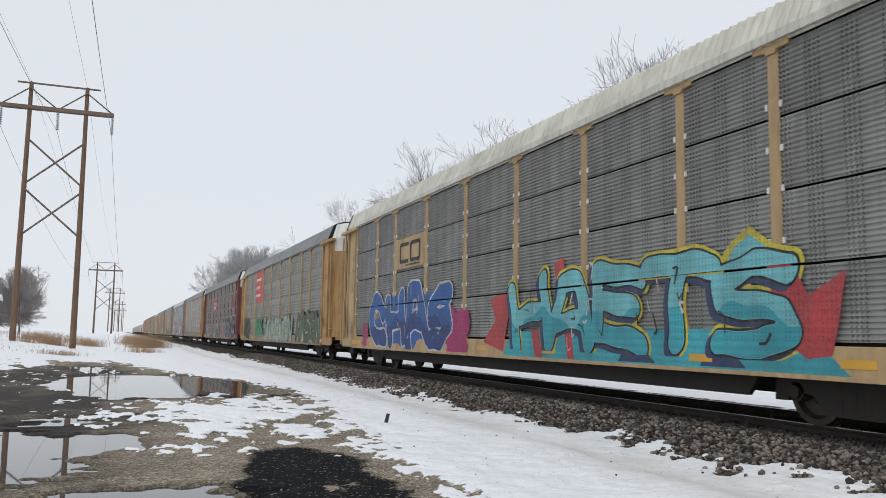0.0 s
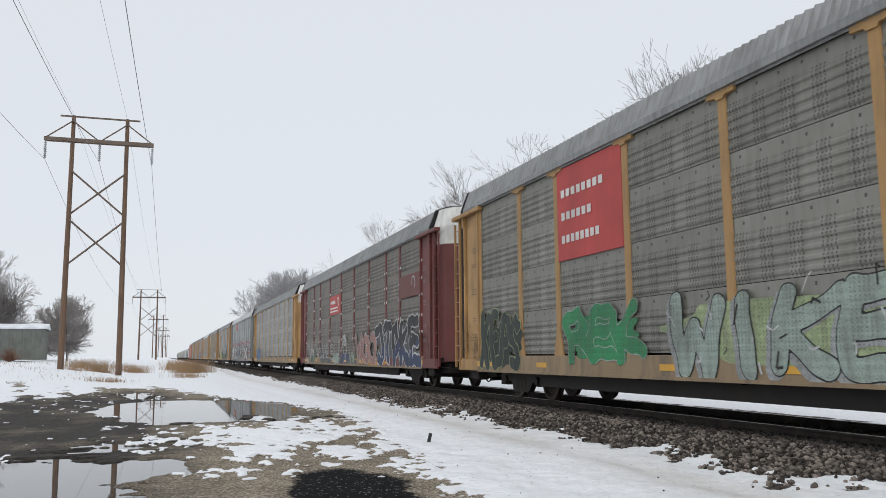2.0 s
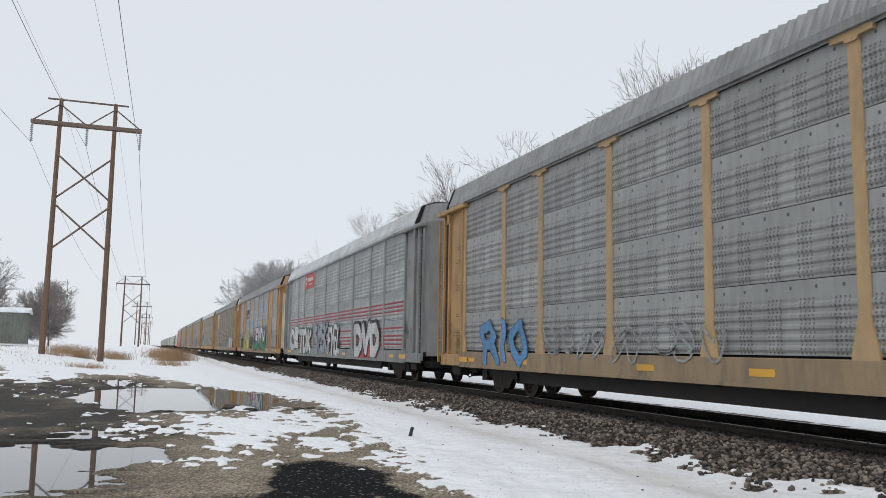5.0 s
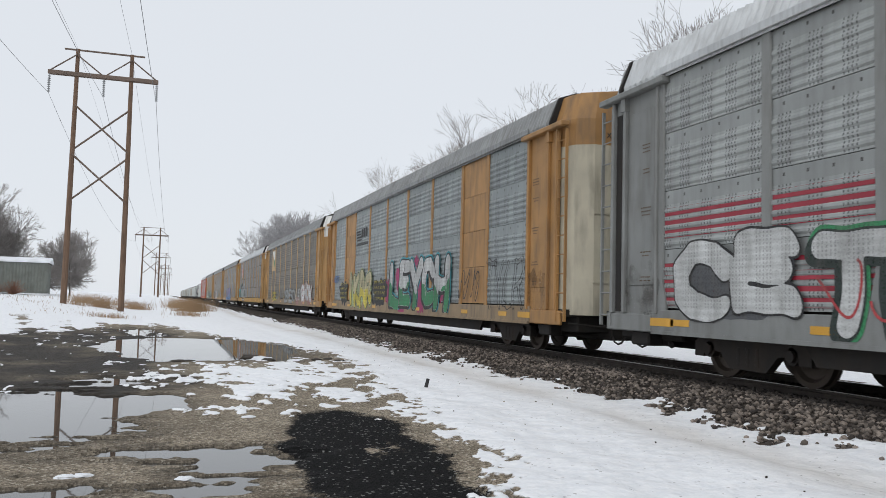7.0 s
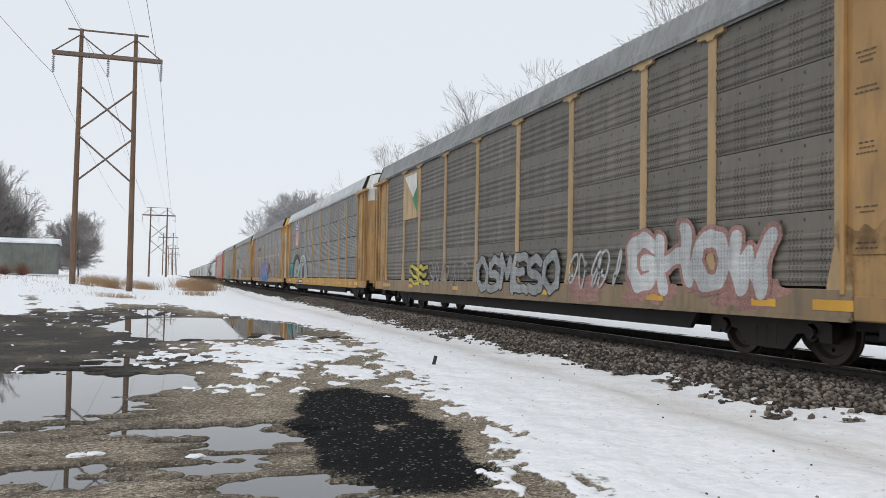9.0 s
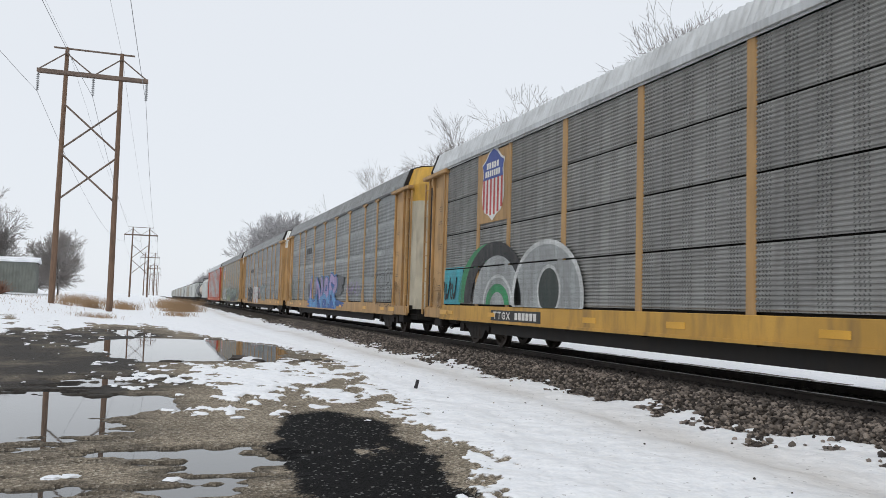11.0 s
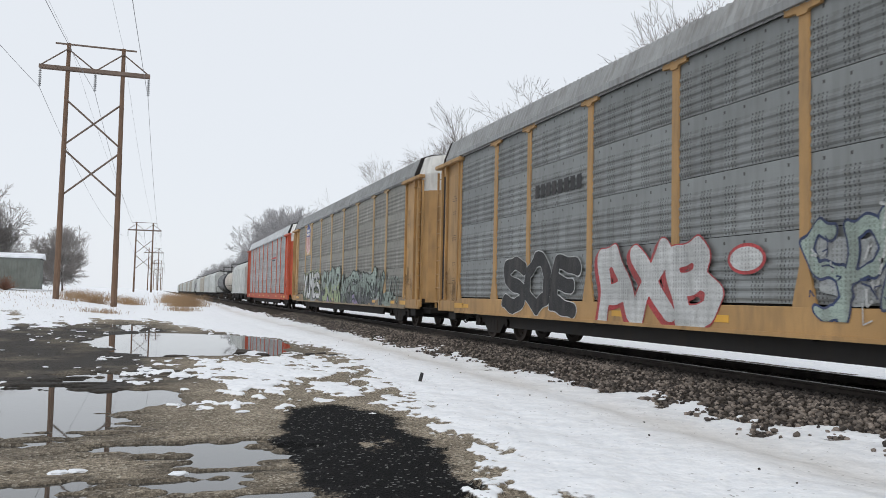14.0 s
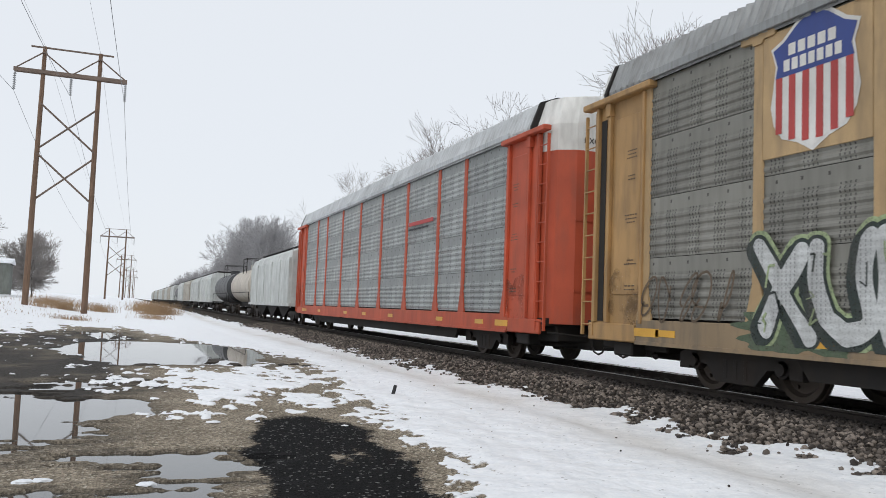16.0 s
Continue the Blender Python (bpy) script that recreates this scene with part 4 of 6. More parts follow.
def hopper(paint, length, label):
    car = new("hopper_car")
    tagged(car, label, "freight car", group="cars of the moving train")
    h = length / 2 - 1.4
    key = ("hopper", round(length, 1))
    def body():
        sec = [(-1.05, 1.0), (-1.56, 1.15), (-1.58, 2.4), (-1.56, 3.6), (-1.40, 4.05), (-0.9, 4.35), (0.9, 4.35), (1.40, 4.05), (1.56, 3.6), (1.58, 2.4), (1.56, 1.15), (1.05, 1.0)]
        bm = prism(sec, 1, -h, h)
        for k in range(6):
            y = -h + 0.1 + (2 * h - 0.2) * k / 5
            add_box(bm, -1.61, 1.61, y - 0.05, y + 0.05, 1.1, 3.7)
        add_box(bm, -1.63, 1.63, -h - 0.5, h + 0.5, 0.98, 1.16)
        return bm
    def low():
        bm = box(-0.3, 0.3, -h - 1.0, h + 1.0, 0.6, 1.0)
        for k in range(3):
            y = (k - 1) * h * 0.55
            add_prism(bm, [(y - h * 0.27, 1.0), (y - 0.3, 0.32), (y + 0.3, 0.32), (y + h * 0.27, 1.0)], 0, -1.2, 1.2)
        return bm
    def top():
        bm = bmesh.new()
        for x in (-0.75, 0.75):
            add_box(bm, x - 0.12, x + 0.12, -h, h, 4.45, 4.49)
        y = -h
        while y <= h:
            add_box(bm, -0.85, 0.85, y - 0.03, y + 0.03, 4.30, 4.46)
            y += 0.8
        return bm
    def rails():
        bm = bmesh.new()
        for s in (-1, 1):
            for x in (-1.5, 1.1):
                bb = ladder_bm(0, -0.2, 0.2, 0.9, 4.2)
                bmesh.ops.transform(bb, matrix=Matrix.Translation((x + 0.2, s * (h + 0.35), 0)) @ Matrix.Rotation(math.pi / 2, 4, "Z"), verts=bb.verts)
                tmp = mesh_of(bb, "tmp")
                bm.from_mesh(tmp)
                bpy.data.meshes.remove(tmp)
            add_box(bm, -1.5, 1.5, s * h + (0 if s > 0 else -0.05), s * h + (0.05 if s > 0 else 0), 1.1, 2.0)
        return bm
    part("body", cached((key, 0), body), M[paint], car)
    part("chutes", cached((key, 1), low), M["under"], car)
    part("roof_walk", cached((key, 2), top), M["under"], car)
    part("end_ladder", cached((key, 3), rails), M[paint], car)
    for end in (-1, 1):
        part("coupler", cached((key, 4, end), lambda: coupler_bm(end * (length / 2 - 0.85))), M["truck"], car)
        add_truck(car, end * (h - 0.9), roll=length < 18.8)
    return car


def tank(paint, length, label):
    car = new("tank_car")
    tagged(car, label, "freight car", group="cars of the moving train")
    h = length / 2 - 1.3
    def body():
        prof = [(-h, 0.0), (-h + 0.03, 0.7), (-h + 0.2, 1.15), (-h + 0.55, 1.4)] + [(h - 0.55, 1.4), (h - 0.2, 1.15), (h - 0.03, 0.7), (h, 0.0)]
        bm = bmesh.new()
        rings = [[bm.verts.new((r * math.cos(6.28318 * i / 36), y, 2.5 + r * math.sin(6.28318 * i / 36))) for i in range(36)] if r else bm.verts.new((0, y, 2.5)) for y, r in prof]
        for a, b in zip(rings, rings[1:]):
            for i in range(36):
                j = (i + 1) % 36
                if not isinstance(a, list):
                    bm.faces.new((a, b[j], b[i]))
                elif not isinstance(b, list):
                    bm.faces.new((a[i], a[j], b))
                else:
                    bm.faces.new((a[i], a[j], b[j], b[i]))
        add_rod(bm, (0, 0, 3.8), (0, 0, 4.25), 0.45, n=18)
        bmesh.ops.recalc_face_normals(bm, faces=bm.faces)
        return bm
    def straps():
        bm = bmesh.new()
        for y in (-h * 0.6, -h * 0.2, h * 0.2, h * 0.6):
            add_rod(bm, (0, y - 0.04, 2.5), (0, y + 0.04, 2.5), 1.412, n=36)
        return bm
    def deck():
        bm = box(-0.35, 0.35, -h - 0.6, h + 0.6, 0.75, 1.15)
        add_box(bm, -1.5, 1.5, -h - 0.6, -h + 0.4, 1.0, 1.1)
        add_box(bm, -1.5, 1.5, h - 0.4, h + 0.6, 1.0, 1.1)
        for x in (-1.45, 1.45):
            add_rod(bm, (x, -h - 0.5, 1.9), (x, h + 0.5, 1.9), 0.025, n=6)
            for s in (-1, 1):
                add_rod(bm, (x, s * (h + 0.5), 1.0), (x, s * (h + 0.5), 1.9), 0.025, n=6)
        for x in (-0.95, 0.95):
            for y in (-1.1, 1.1):
                add_rod(bm, (x, y, 3.4), (x, y, 4.75), 0.03, n=6)
            for z in (4.4, 4.75):
                add_rod(bm, (x, -1.1, z), (x, 1.1, z), 0.025, n=6)
        for y in (-1.1, 1.1):
            add_rod(bm, (-0.95, y, 4.75), (0.95, y, 4.75), 0.025, n=6)
        return bm
    part("barrel", cached(("tank_barrel", round(length, 1)), body), M[paint], car, smooth=True)
    part("strap", cached(("tank_strap", round(length, 1)), straps), M[paint], car)
    part("frame_and_railing", cached(("tank_deck", round(length, 1)), deck), M["under"], car)
    for end in (-1, 1):
        part("coupler", cached(("tank_coupler", end, round(length, 1)), lambda: coupler_bm(end * (length / 2 - 0.85))), M["truck"], car)
        add_truck(car, end * (h - 1.0))
    return car

# ---- paint and lettering on the near sides; u runs along the car, larger towards its trailing end ----
GLYPHS = {}
FACE = -1.543


def glyph(ch, fat):
    """Vertices and faces of one character of the built-in font, grown by fat."""
    if (ch, fat) not in GLYPHS:
        cu = bpy.data.curves.new("glyph", "FONT")
        cu.body, cu.size, cu.resolution_u = ch, 1.0, 3
        cu.offset, cu.fill_mode = fat, "BOTH"
        tmp = bpy.data.objects.new("glyph", cu)
        me = bpy.data.meshes.new_from_object(tmp)
        GLYPHS[ch, fat] = ([v.co[:2] for v in me.vertices], [tuple(p.vertices) for p in me.polygons])
        bpy.data.objects.remove(tmp)
        bpy.data.meshes.remove(me)
    return GLYPHS[ch, fat]


def flat_mesh(name, verts, faces, material, car, depth, label="", many=False):
    """A coat of paint on the near side: points (u, z), its layer counted outwards."""
    me = bpy.data.meshes.new(name)
    x = FACE - 0.004 * depth
    me.from_pydata([(x, u, z) for u, z in verts], [], faces)
    if car in GAPS and name != "emblem" and max(v[1] for v in verts) > 1.2:
        bm = bmesh.new()      # no paint where the joints stand open
        bm.from_mesh(me)
        for g in GAPS[car]:
            for z in (g - 0.018, g + 0.018):
                bmesh.ops.bisect_plane(bm, geom=bm.verts[:] + bm.edges[:] + bm.faces[:], plane_co=(0, 0, z), plane_no=(0, 0, 1))
            bmesh.ops.delete(bm, geom=[f for f in bm.faces if abs(f.calc_center_median().z - g) < 0.0179 and min(abs(f.calc_center_median().y - e) for e in EDGES) > 0.1], context="FACES")
        bm.to_mesh(me)
        bm.free()
    ob = part(name, me, material, car, label)
    if many:
        tagged(ob, kind="stuff")
    return ob


SKELETONS = {      # strokes of hand-drawn capitals in a unit box
    "A": (((0.02, 0), (0.3, 1), (0.68, 1), (0.98, 0)), ((0.2, 0.36), (0.84, 0.36))),
    "B": (((0.7, 0.55), (0.05, 0.55), (0.05, 1), (0.65, 1), (0.85, 0.82), (0.7, 0.55), (0.98, 0.3), (0.75, 0), (0.05, 0), (0.05, 0.55)),),
    "C": (((0.95, 0.78), (0.7, 1), (0.25, 0.95), (0.03, 0.6), (0.08, 0.2), (0.4, 0), (0.95, 0.12)),),
    "D": (((0.05, 0), (0.05, 1), (0.6, 0.97), (0.95, 0.6), (0.9, 0.25), (0.55, 0), (0.05, 0)),),
    "E": (((0.95, 0.98), (0.1, 0.98), (0.02, 0.5), (0.1, 0.02), (0.98, 0)), ((0.05, 0.52), (0.78, 0.52))),
    "F": (((0.98, 1), (0.08, 0.95), (0.05, 0)), ((0.05, 0.5), (0.8, 0.52))),
    "G": (((0.92, 0.85), (0.5, 1), (0.08, 0.75), (0.05, 0.25), (0.45, 0), (0.92, 0.12), (0.95, 0.48), (0.55, 0.48)),),
    "H": (((0.05, 1), (0.05, 0)), ((0.95, 1), (0.95, 0)), ((0.05, 0.5), (0.95, 0.5))),
    "I": (((0.5, 1), (0.5, 0)),),
    "J": (((0.2, 1), (0.9, 1), (0.8, 0.2), (0.45, 0), (0.08, 0.25)),),
    "K": (((0.05, 1), (0.05, 0)), ((0.92, 1), (0.1, 0.5), (0.98, 0))),
    "L": (((0.08, 1), (0.05, 0.03), (0.98, 0)),),
    "M": (((0.02, 0), (0.1, 1), (0.5, 0.4), (0.88, 1), (0.98, 0)),),
    "N": (((0.05, 0), (0.08, 1), (0.9, 0), (0.95, 1)),),
    "O": (((0.5, 1), (0.1, 0.82), (0.03, 0.35), (0.4, 0), (0.85, 0.1), (0.97, 0.6), (0.75, 0.95), (0.5, 1)),),
    "P": (((0.05, 0), (0.05, 1), (0.75, 0.98), (0.95, 0.72), (0.7, 0.48), (0.08, 0.48)),),
    "R": (((0.05, 0), (0.05, 0.98), (0.7, 1), (0.92, 0.75), (0.65, 0.5), (0.08, 0.48)), ((0.5, 0.48), (1.0, 0))),
    "S": (((0.93, 0.88), (0.5, 1), (0.08, 0.85), (0.12, 0.58), (0.85, 0.42), (0.95, 0.15), (0.55, 0), (0.03, 0.08)),),
    "T": (((0.0, 0.98), (1.0, 1)), ((0.52, 0.98), (0.48, 0))),
    "U": (((0.04, 1), (0.08, 0.2), (0.4, 0), (0.85, 0.12), (0.95, 1)),),
    "V": (((0.02, 1), (0.48, 0), (0.98, 1)),),
    "W": (((0.0, 1), (0.22, 0), (0.5, 0.65), (0.78, 0), (1.0, 1)),),
    "X": (((0.03, 1), (0.97, 0)), ((0.95, 1), (0.05, 0))),
    "Y": (((0.02, 1), (0.5, 0.48), (0.98, 1)), ((0.5, 0.48), (0.45, 0))),
}


def contour(level, us, zs):
    """Faces that fill a field on a grid where it is below nothing: whole runs, with cells cut along the edge."""
    V, F = [], []

    def face(pts):
        F.append(tuple(range(len(V), len(V) + len(pts))))
        V.extend(pts)
    inside = level < 0
    count = inside[:-1, :-1].astype(int) + inside[:-1, 1:] + inside[1:, :-1] + inside[1:, 1:]
    for j in range(count.shape[0]):
        row = count[j]
        hot = np.nonzero(row)[0]
        start = None
        for i in hot:
            if row[i] == 4:
                start = i if start is None else start
                if i + 1 >= len(row) or row[i + 1] != 4:
                    face([(us[start], zs[j]), (us[i + 1], zs[j]), (us[i + 1], zs[j + 1]), (us[start], zs[j + 1])])
                    start = None
                continue
            corner = [(us[i], zs[j], level[j, i]), (us[i + 1], zs[j], level[j, i + 1]), (us[i + 1], zs[j + 1], level[j + 1, i + 1]), (us[i], zs[j + 1], level[j + 1, i])]
            pts = []
            for (a, b, p), (c, d, q) in zip(corner, corner[1:] + corner[:1]):
                if p < 0:
                    pts.append((a, b))
                if (p < 0) != (q < 0):
                    t = p / (p - q)
                    pts.append((a + (c - a) * t, b + (d - b) * t))
            if len(pts) > 2:
                face(pts)
    return V, F


def letters(car, body, u0, u1, z0, z1, fill, edge, cloud=None, seed=1, fat=0.055, rim=0.055, wild=1.0, name="graffiti", label="", shine=None, tone=None, glow=None, drop=None):
    """Sprayed letters from u0 (first letter) to u1: swollen strokes with an outline, a second tone in their lower part,
    a glow or a cast block behind them, an optional cloud and glints."""
    rnd = random.Random(seed)
    n = len(body)
    cell = (u1 - u0) / n
    way = math.copysign(1, cell)
    wide, tall = abs(cell), z1 - z0
    w = (0.07 + 0.58 * fat) * min(wide * 1.15, tall) * (0.82 if fill == "hollow" else 1.0)
    line = max(0.016 if tall > 0.3 else 0.003, rim * 1.15)
    if cloud:
        blob(car, (u0 + u1) / 2, (z0 + z1) / 2 - 0.05, abs(u1 - u0) * 0.49, tall * 0.46, cloud, seed, 0)
    for i, ch in enumerate(body):
        if ch.upper() not in SKELETONS:
            continue
        mid = u0 + cell * (i + 0.5)
        turn, size, lift = radians(rnd.uniform(-8, 8) * wild), 1 + rnd.uniform(-0.06, 0.12) * wild, rnd.uniform(-0.05, 0.05) * wild * tall
        shear, ph = rnd.uniform(-0.15, 0.15) * wild, [rnd.uniform(0, 6.28) for _ in range(4)]
        bw, bh = max(0.1, wide * (1.1 if wild else 0.78) * size - 2 * w), max(0.1, tall * size - 2 * w)
        pad = w + line + 0.25
        step = max(0.012, min(0.03, tall / 40))
        p = np.arange(-bw / 2 - pad, bw / 2 + pad, step)
        q = np.arange(-bh / 2 - pad, bh / 2 + pad, step)
        gp, gq = np.meshgrid(p, q)

        def field(dp=0.0, dq=0.0):
            a, b = gp + dp, gq + dq
            a, b = a * math.cos(turn) + b * math.sin(turn), -a * math.sin(turn) + b * math.cos(turn)
            a = a - shear * b + 0.05 * wild * np.sin(b * 3.1 / tall * 1.6 + ph[0]) + 0.03 * wild * np.sin(b * 9 / tall + ph[1])
            b = b + 0.045 * wild * np.sin(a * 3.7 / wide + ph[2]) + 0.025 * wild * np.sin(a * 11 / wide + ph[3])
            best = np.full(a.shape, 9.0)
            for line_pts in SKELETONS[ch.upper()]:
                pts = [((x - 0.5) * bw, (y - 0.5) * bh) for x, y in line_pts]
                for (x0, y0), (x1, y1) in zip(pts, pts[1:]):
                    dx, dy = x1 - x0, y1 - y0
                    t = np.clip(((a - x0) * dx + (b - y0) * dy) / (dx * dx + dy * dy + 1e-9), 0, 1)
                    best = np.minimum(best, np.hypot(a - x0 - t * dx, b - y0 - t * dy))
            return best * (1 + 0.10 * wild * np.sin(a * 4 + b * 3 + ph[1]))
        d = field()
        floor = (max(z0 - 0.06, 0.69) - ((z0 + z1) / 2 + lift)) - gq       # the sill's lower edge
        us, zs = mid + way * p, (z0 + z1) / 2 + lift + q
        up = 0.3 * (i % 2)

        def coat(level, mat, depth, tag=""):
            V, F = contour(np.maximum(level, floor), us, zs)
            if F:
                flat_mesh(name, V, F, M[mat], car, depth + up, tag)
        if fill == "hollow":
            coat(np.maximum(d - w, w - max(0.03, line) - d), edge, 2, label)
            continue
        if drop:
            coat(np.minimum(field(-0.10 * way, 0.07), field(-0.05 * way, 0.04)) - w - line, drop, 1.3)
        if glow:
            coat(d - w - line - 0.055, glow, 0.7)
        coat(d - w - line, edge, 2, label)
        coat(d - w, fill, 2.9)
        if tone:
            wave = gq - bh * (-0.08 + 0.14 * np.sin(gp * 5 / wide + ph[0]) + 0.05 * np.sin(gp * 13 / wide + ph[2]))
            coat(np.maximum(d - w + 0.01, wave), tone, 3.5)
    if shine:
        for mat, layer_no in ((shine, 4.3), (edge, 5)):
            V, F = [], []
            for _ in range(3 * n):
                u, z = u0 + (u1 - u0) * rnd.random(), z0 + tall * rnd.uniform(0.15, 0.9)
                a, b = rnd.uniform(-0.12, 0.12), rnd.uniform(-0.3, 0.3)
                stroke(V, F, [(u, z), (u + a, z + b), (u + a + rnd.uniform(-0.15, 0.15), z + b + rnd.uniform(-0.1, 0.1))], rnd.uniform(0.008, 0.022))
            flat_mesh(name, V, F, M[mat], car, layer_no, many=True)


def stroke(V, F, pts, w):
    """A ribbon of width 2w along points."""
    for (a, b), (c, d) in zip(pts, pts[1:]):
        l = math.hypot(c - a, d - b) or 1
        nx, nz = -(d - b) / l * w, (c - a) / l * w
        k = len(V)
        V += [(a + nx, b + nz), (a - nx, b - nz), (c - nx, d - nz), (c + nx, d + nz)]
        F.append((k, k + 1, k + 2, k + 3))


def blob(car, u, z, ru, rz, mat, seed, depth, name="graffiti", low=0.72):
    rnd = random.Random(seed * 7 + 1)
    ph = [(rnd.uniform(0, 6.28), k, rnd.uniform(0.03, 0.12)) for k in (2, 3, 5, 8, 11)]
    pts = []
    for i in range(64):
        t = 6.28318 * i / 64
        r = 1 + sum(a * math.sin(k * t + p) for p, k, a in ph)
        c, s = math.cos(t), math.sin(t)
        q = 1 / max(abs(c), abs(s)) ** 0.55
        pts.append((u + ru * r * q * c * 0.9, max(low, z + rz * r * q * s * 0.9)))
    flat_mesh(name, [(u, z)] + pts, [(0, 1 + i, 1 + (i + 1) % 64) for i in range(64)], M[mat], car, depth)


def scribble(car, u0, u1, z0, z1, mat, seed, n=6, w=0.022, loops=2.0, depth=4, name="graffiti"):
    """Illegible tag: looping strokes."""
    rnd = random.Random(seed)
    V, F = [], []
    for i in range(n):
        a = u0 + (u1 - u0) * (i + rnd.uniform(0.1, 0.5)) / n
        cw, hh = (u1 - u0) / n * rnd.uniform(0.35, 0.6), (z1 - z0) / 2 * rnd.uniform(0.7, 1.0)
        p, q = rnd.uniform(0, 6.28), rnd.uniform(0.6, 1.5)
        pts = [(a + cw * math.sin(q * t * loops + p), (z0 + z1) / 2 + hh * math.cos(t * loops + 0.5 * p) * (0.6 + 0.4 * math.sin(t))) for t in [k * 0.22 for k in range(18)]]
        stroke(V, F, pts, w)
    flat_mesh(name, V, F, M[mat], car, depth, many=True)


def wedge(car, pts, mat, depth, name="graffiti"):
    flat_mesh(name, pts, [tuple(range(len(pts)))], M[mat], car, depth)


def ring(car, u, z, r0, r1, mat, depth, a0=0.0, a1=360.0, squash=1.0, name="graffiti"):
    V, F = [], []
    n = 40
    for i in range(n + 1):
        t = radians(a0 + (a1 - a0) * i / n)
        for r in (r0, r1):
            V.append((u - r * math.cos(t), max(1.08, z + squash * r * math.sin(t))))
        if i:
            k = 2 * i
            F.append((k - 2, k - 1, k + 1, k))
    flat_mesh(name, V, F, M[mat], car, depth)


def sign(car, u0, u1, z0, z1, mat, name="sign_board", label="", depth=-2):
    ob = part(name, box(FACE - 0.004 * depth, -1.50, min(u0, u1), max(u0, u1), z0, z1, bevel=0.004), M[mat], car, label)
    return ob


def bars(car, u0, u1, z, h, mat, n, depth=1, name="lettering", gap=0.25):
    """Writing that is not spelt out: a row of short bars."""
    V, F = [], []
    step = (u1 - u0) / n
    for i in range(n):
        a = u0 + step * i
        stroke(V, F, [(a, z), (a + step * (1 - gap), z)], h / 2)
    flat_mesh(name, V, F, M[mat], car, depth, many=n > 1)


def small_print(car, u, side_w, seed, mat="black"):
    """Blocks of small stencilled data on an end plate."""
    rnd = random.Random(seed)
    for z, n in ((4.05, 3), (3.6, 2), (2.9, 3), (2.1, 2), (1.65, 2)):
        for k in range(n):
            w = side_w * rnd.uniform(0.5, 1)
            bars(car, u + w / 2, u - w / 2, z - 0.065 * k, 0.022, mat, rnd.randint(3, 6), depth=-4, name="stencil")


def shield(car, u, z, w, h):
    """Shield: blue head over red and white stripes, white border."""
    def outline(k):
        top = [(0.0, 0.56), (0.18, 0.50), (0.36, 0.38), (0.50, 0.50 - 0.17), (0.44, 0.18), (0.47, 0.0), (0.50, -0.15), (0.46, -0.30), (0.36, -0.42), (0.18, -0.47), (0.0, -0.56)]
        pts = top + [(-a, b) for a, b in top[-2:0:-1]]
        return [(u - a * w * k, z + b * h * k) for a, b in pts]
    wedge(car, outline(1.07), "letter_white", 0, "emblem")
    body = outline(1.0)
    wedge(car, body, "letter_white", 1, "emblem")
    split = z + 0.08 * h
    wedge(car, [(a, max(b, split)) for a, b in body], "brand_blue", 2, "emblem")
    for k in range(6):
        a = (-0.42 + 0.84 * k / 5) * w
        edge = 0.54 - 0.16 * (abs(a) / (0.5 * w)) ** 2
        wedge(car, [(u - a - 0.042 * w, split), (u - a + 0.042 * w, split), (u - a + 0.042 * w, z - edge * h * 0.94), (u - a - 0.042 * w, z - edge * h * 0.94)], "brand_red", 2, "emblem")
    bars(car, u + 0.30 * w, u - 0.30 * w, z + 0.30 * h, 0.10 * h, "letter_white", 5, 3, "emblem", 0.25)
    bars(car, u + 0.36 * w, u - 0.36 * w, z + 0.17 * h, 0.10 * h, "letter_white", 7, 3, "emblem", 0.25)


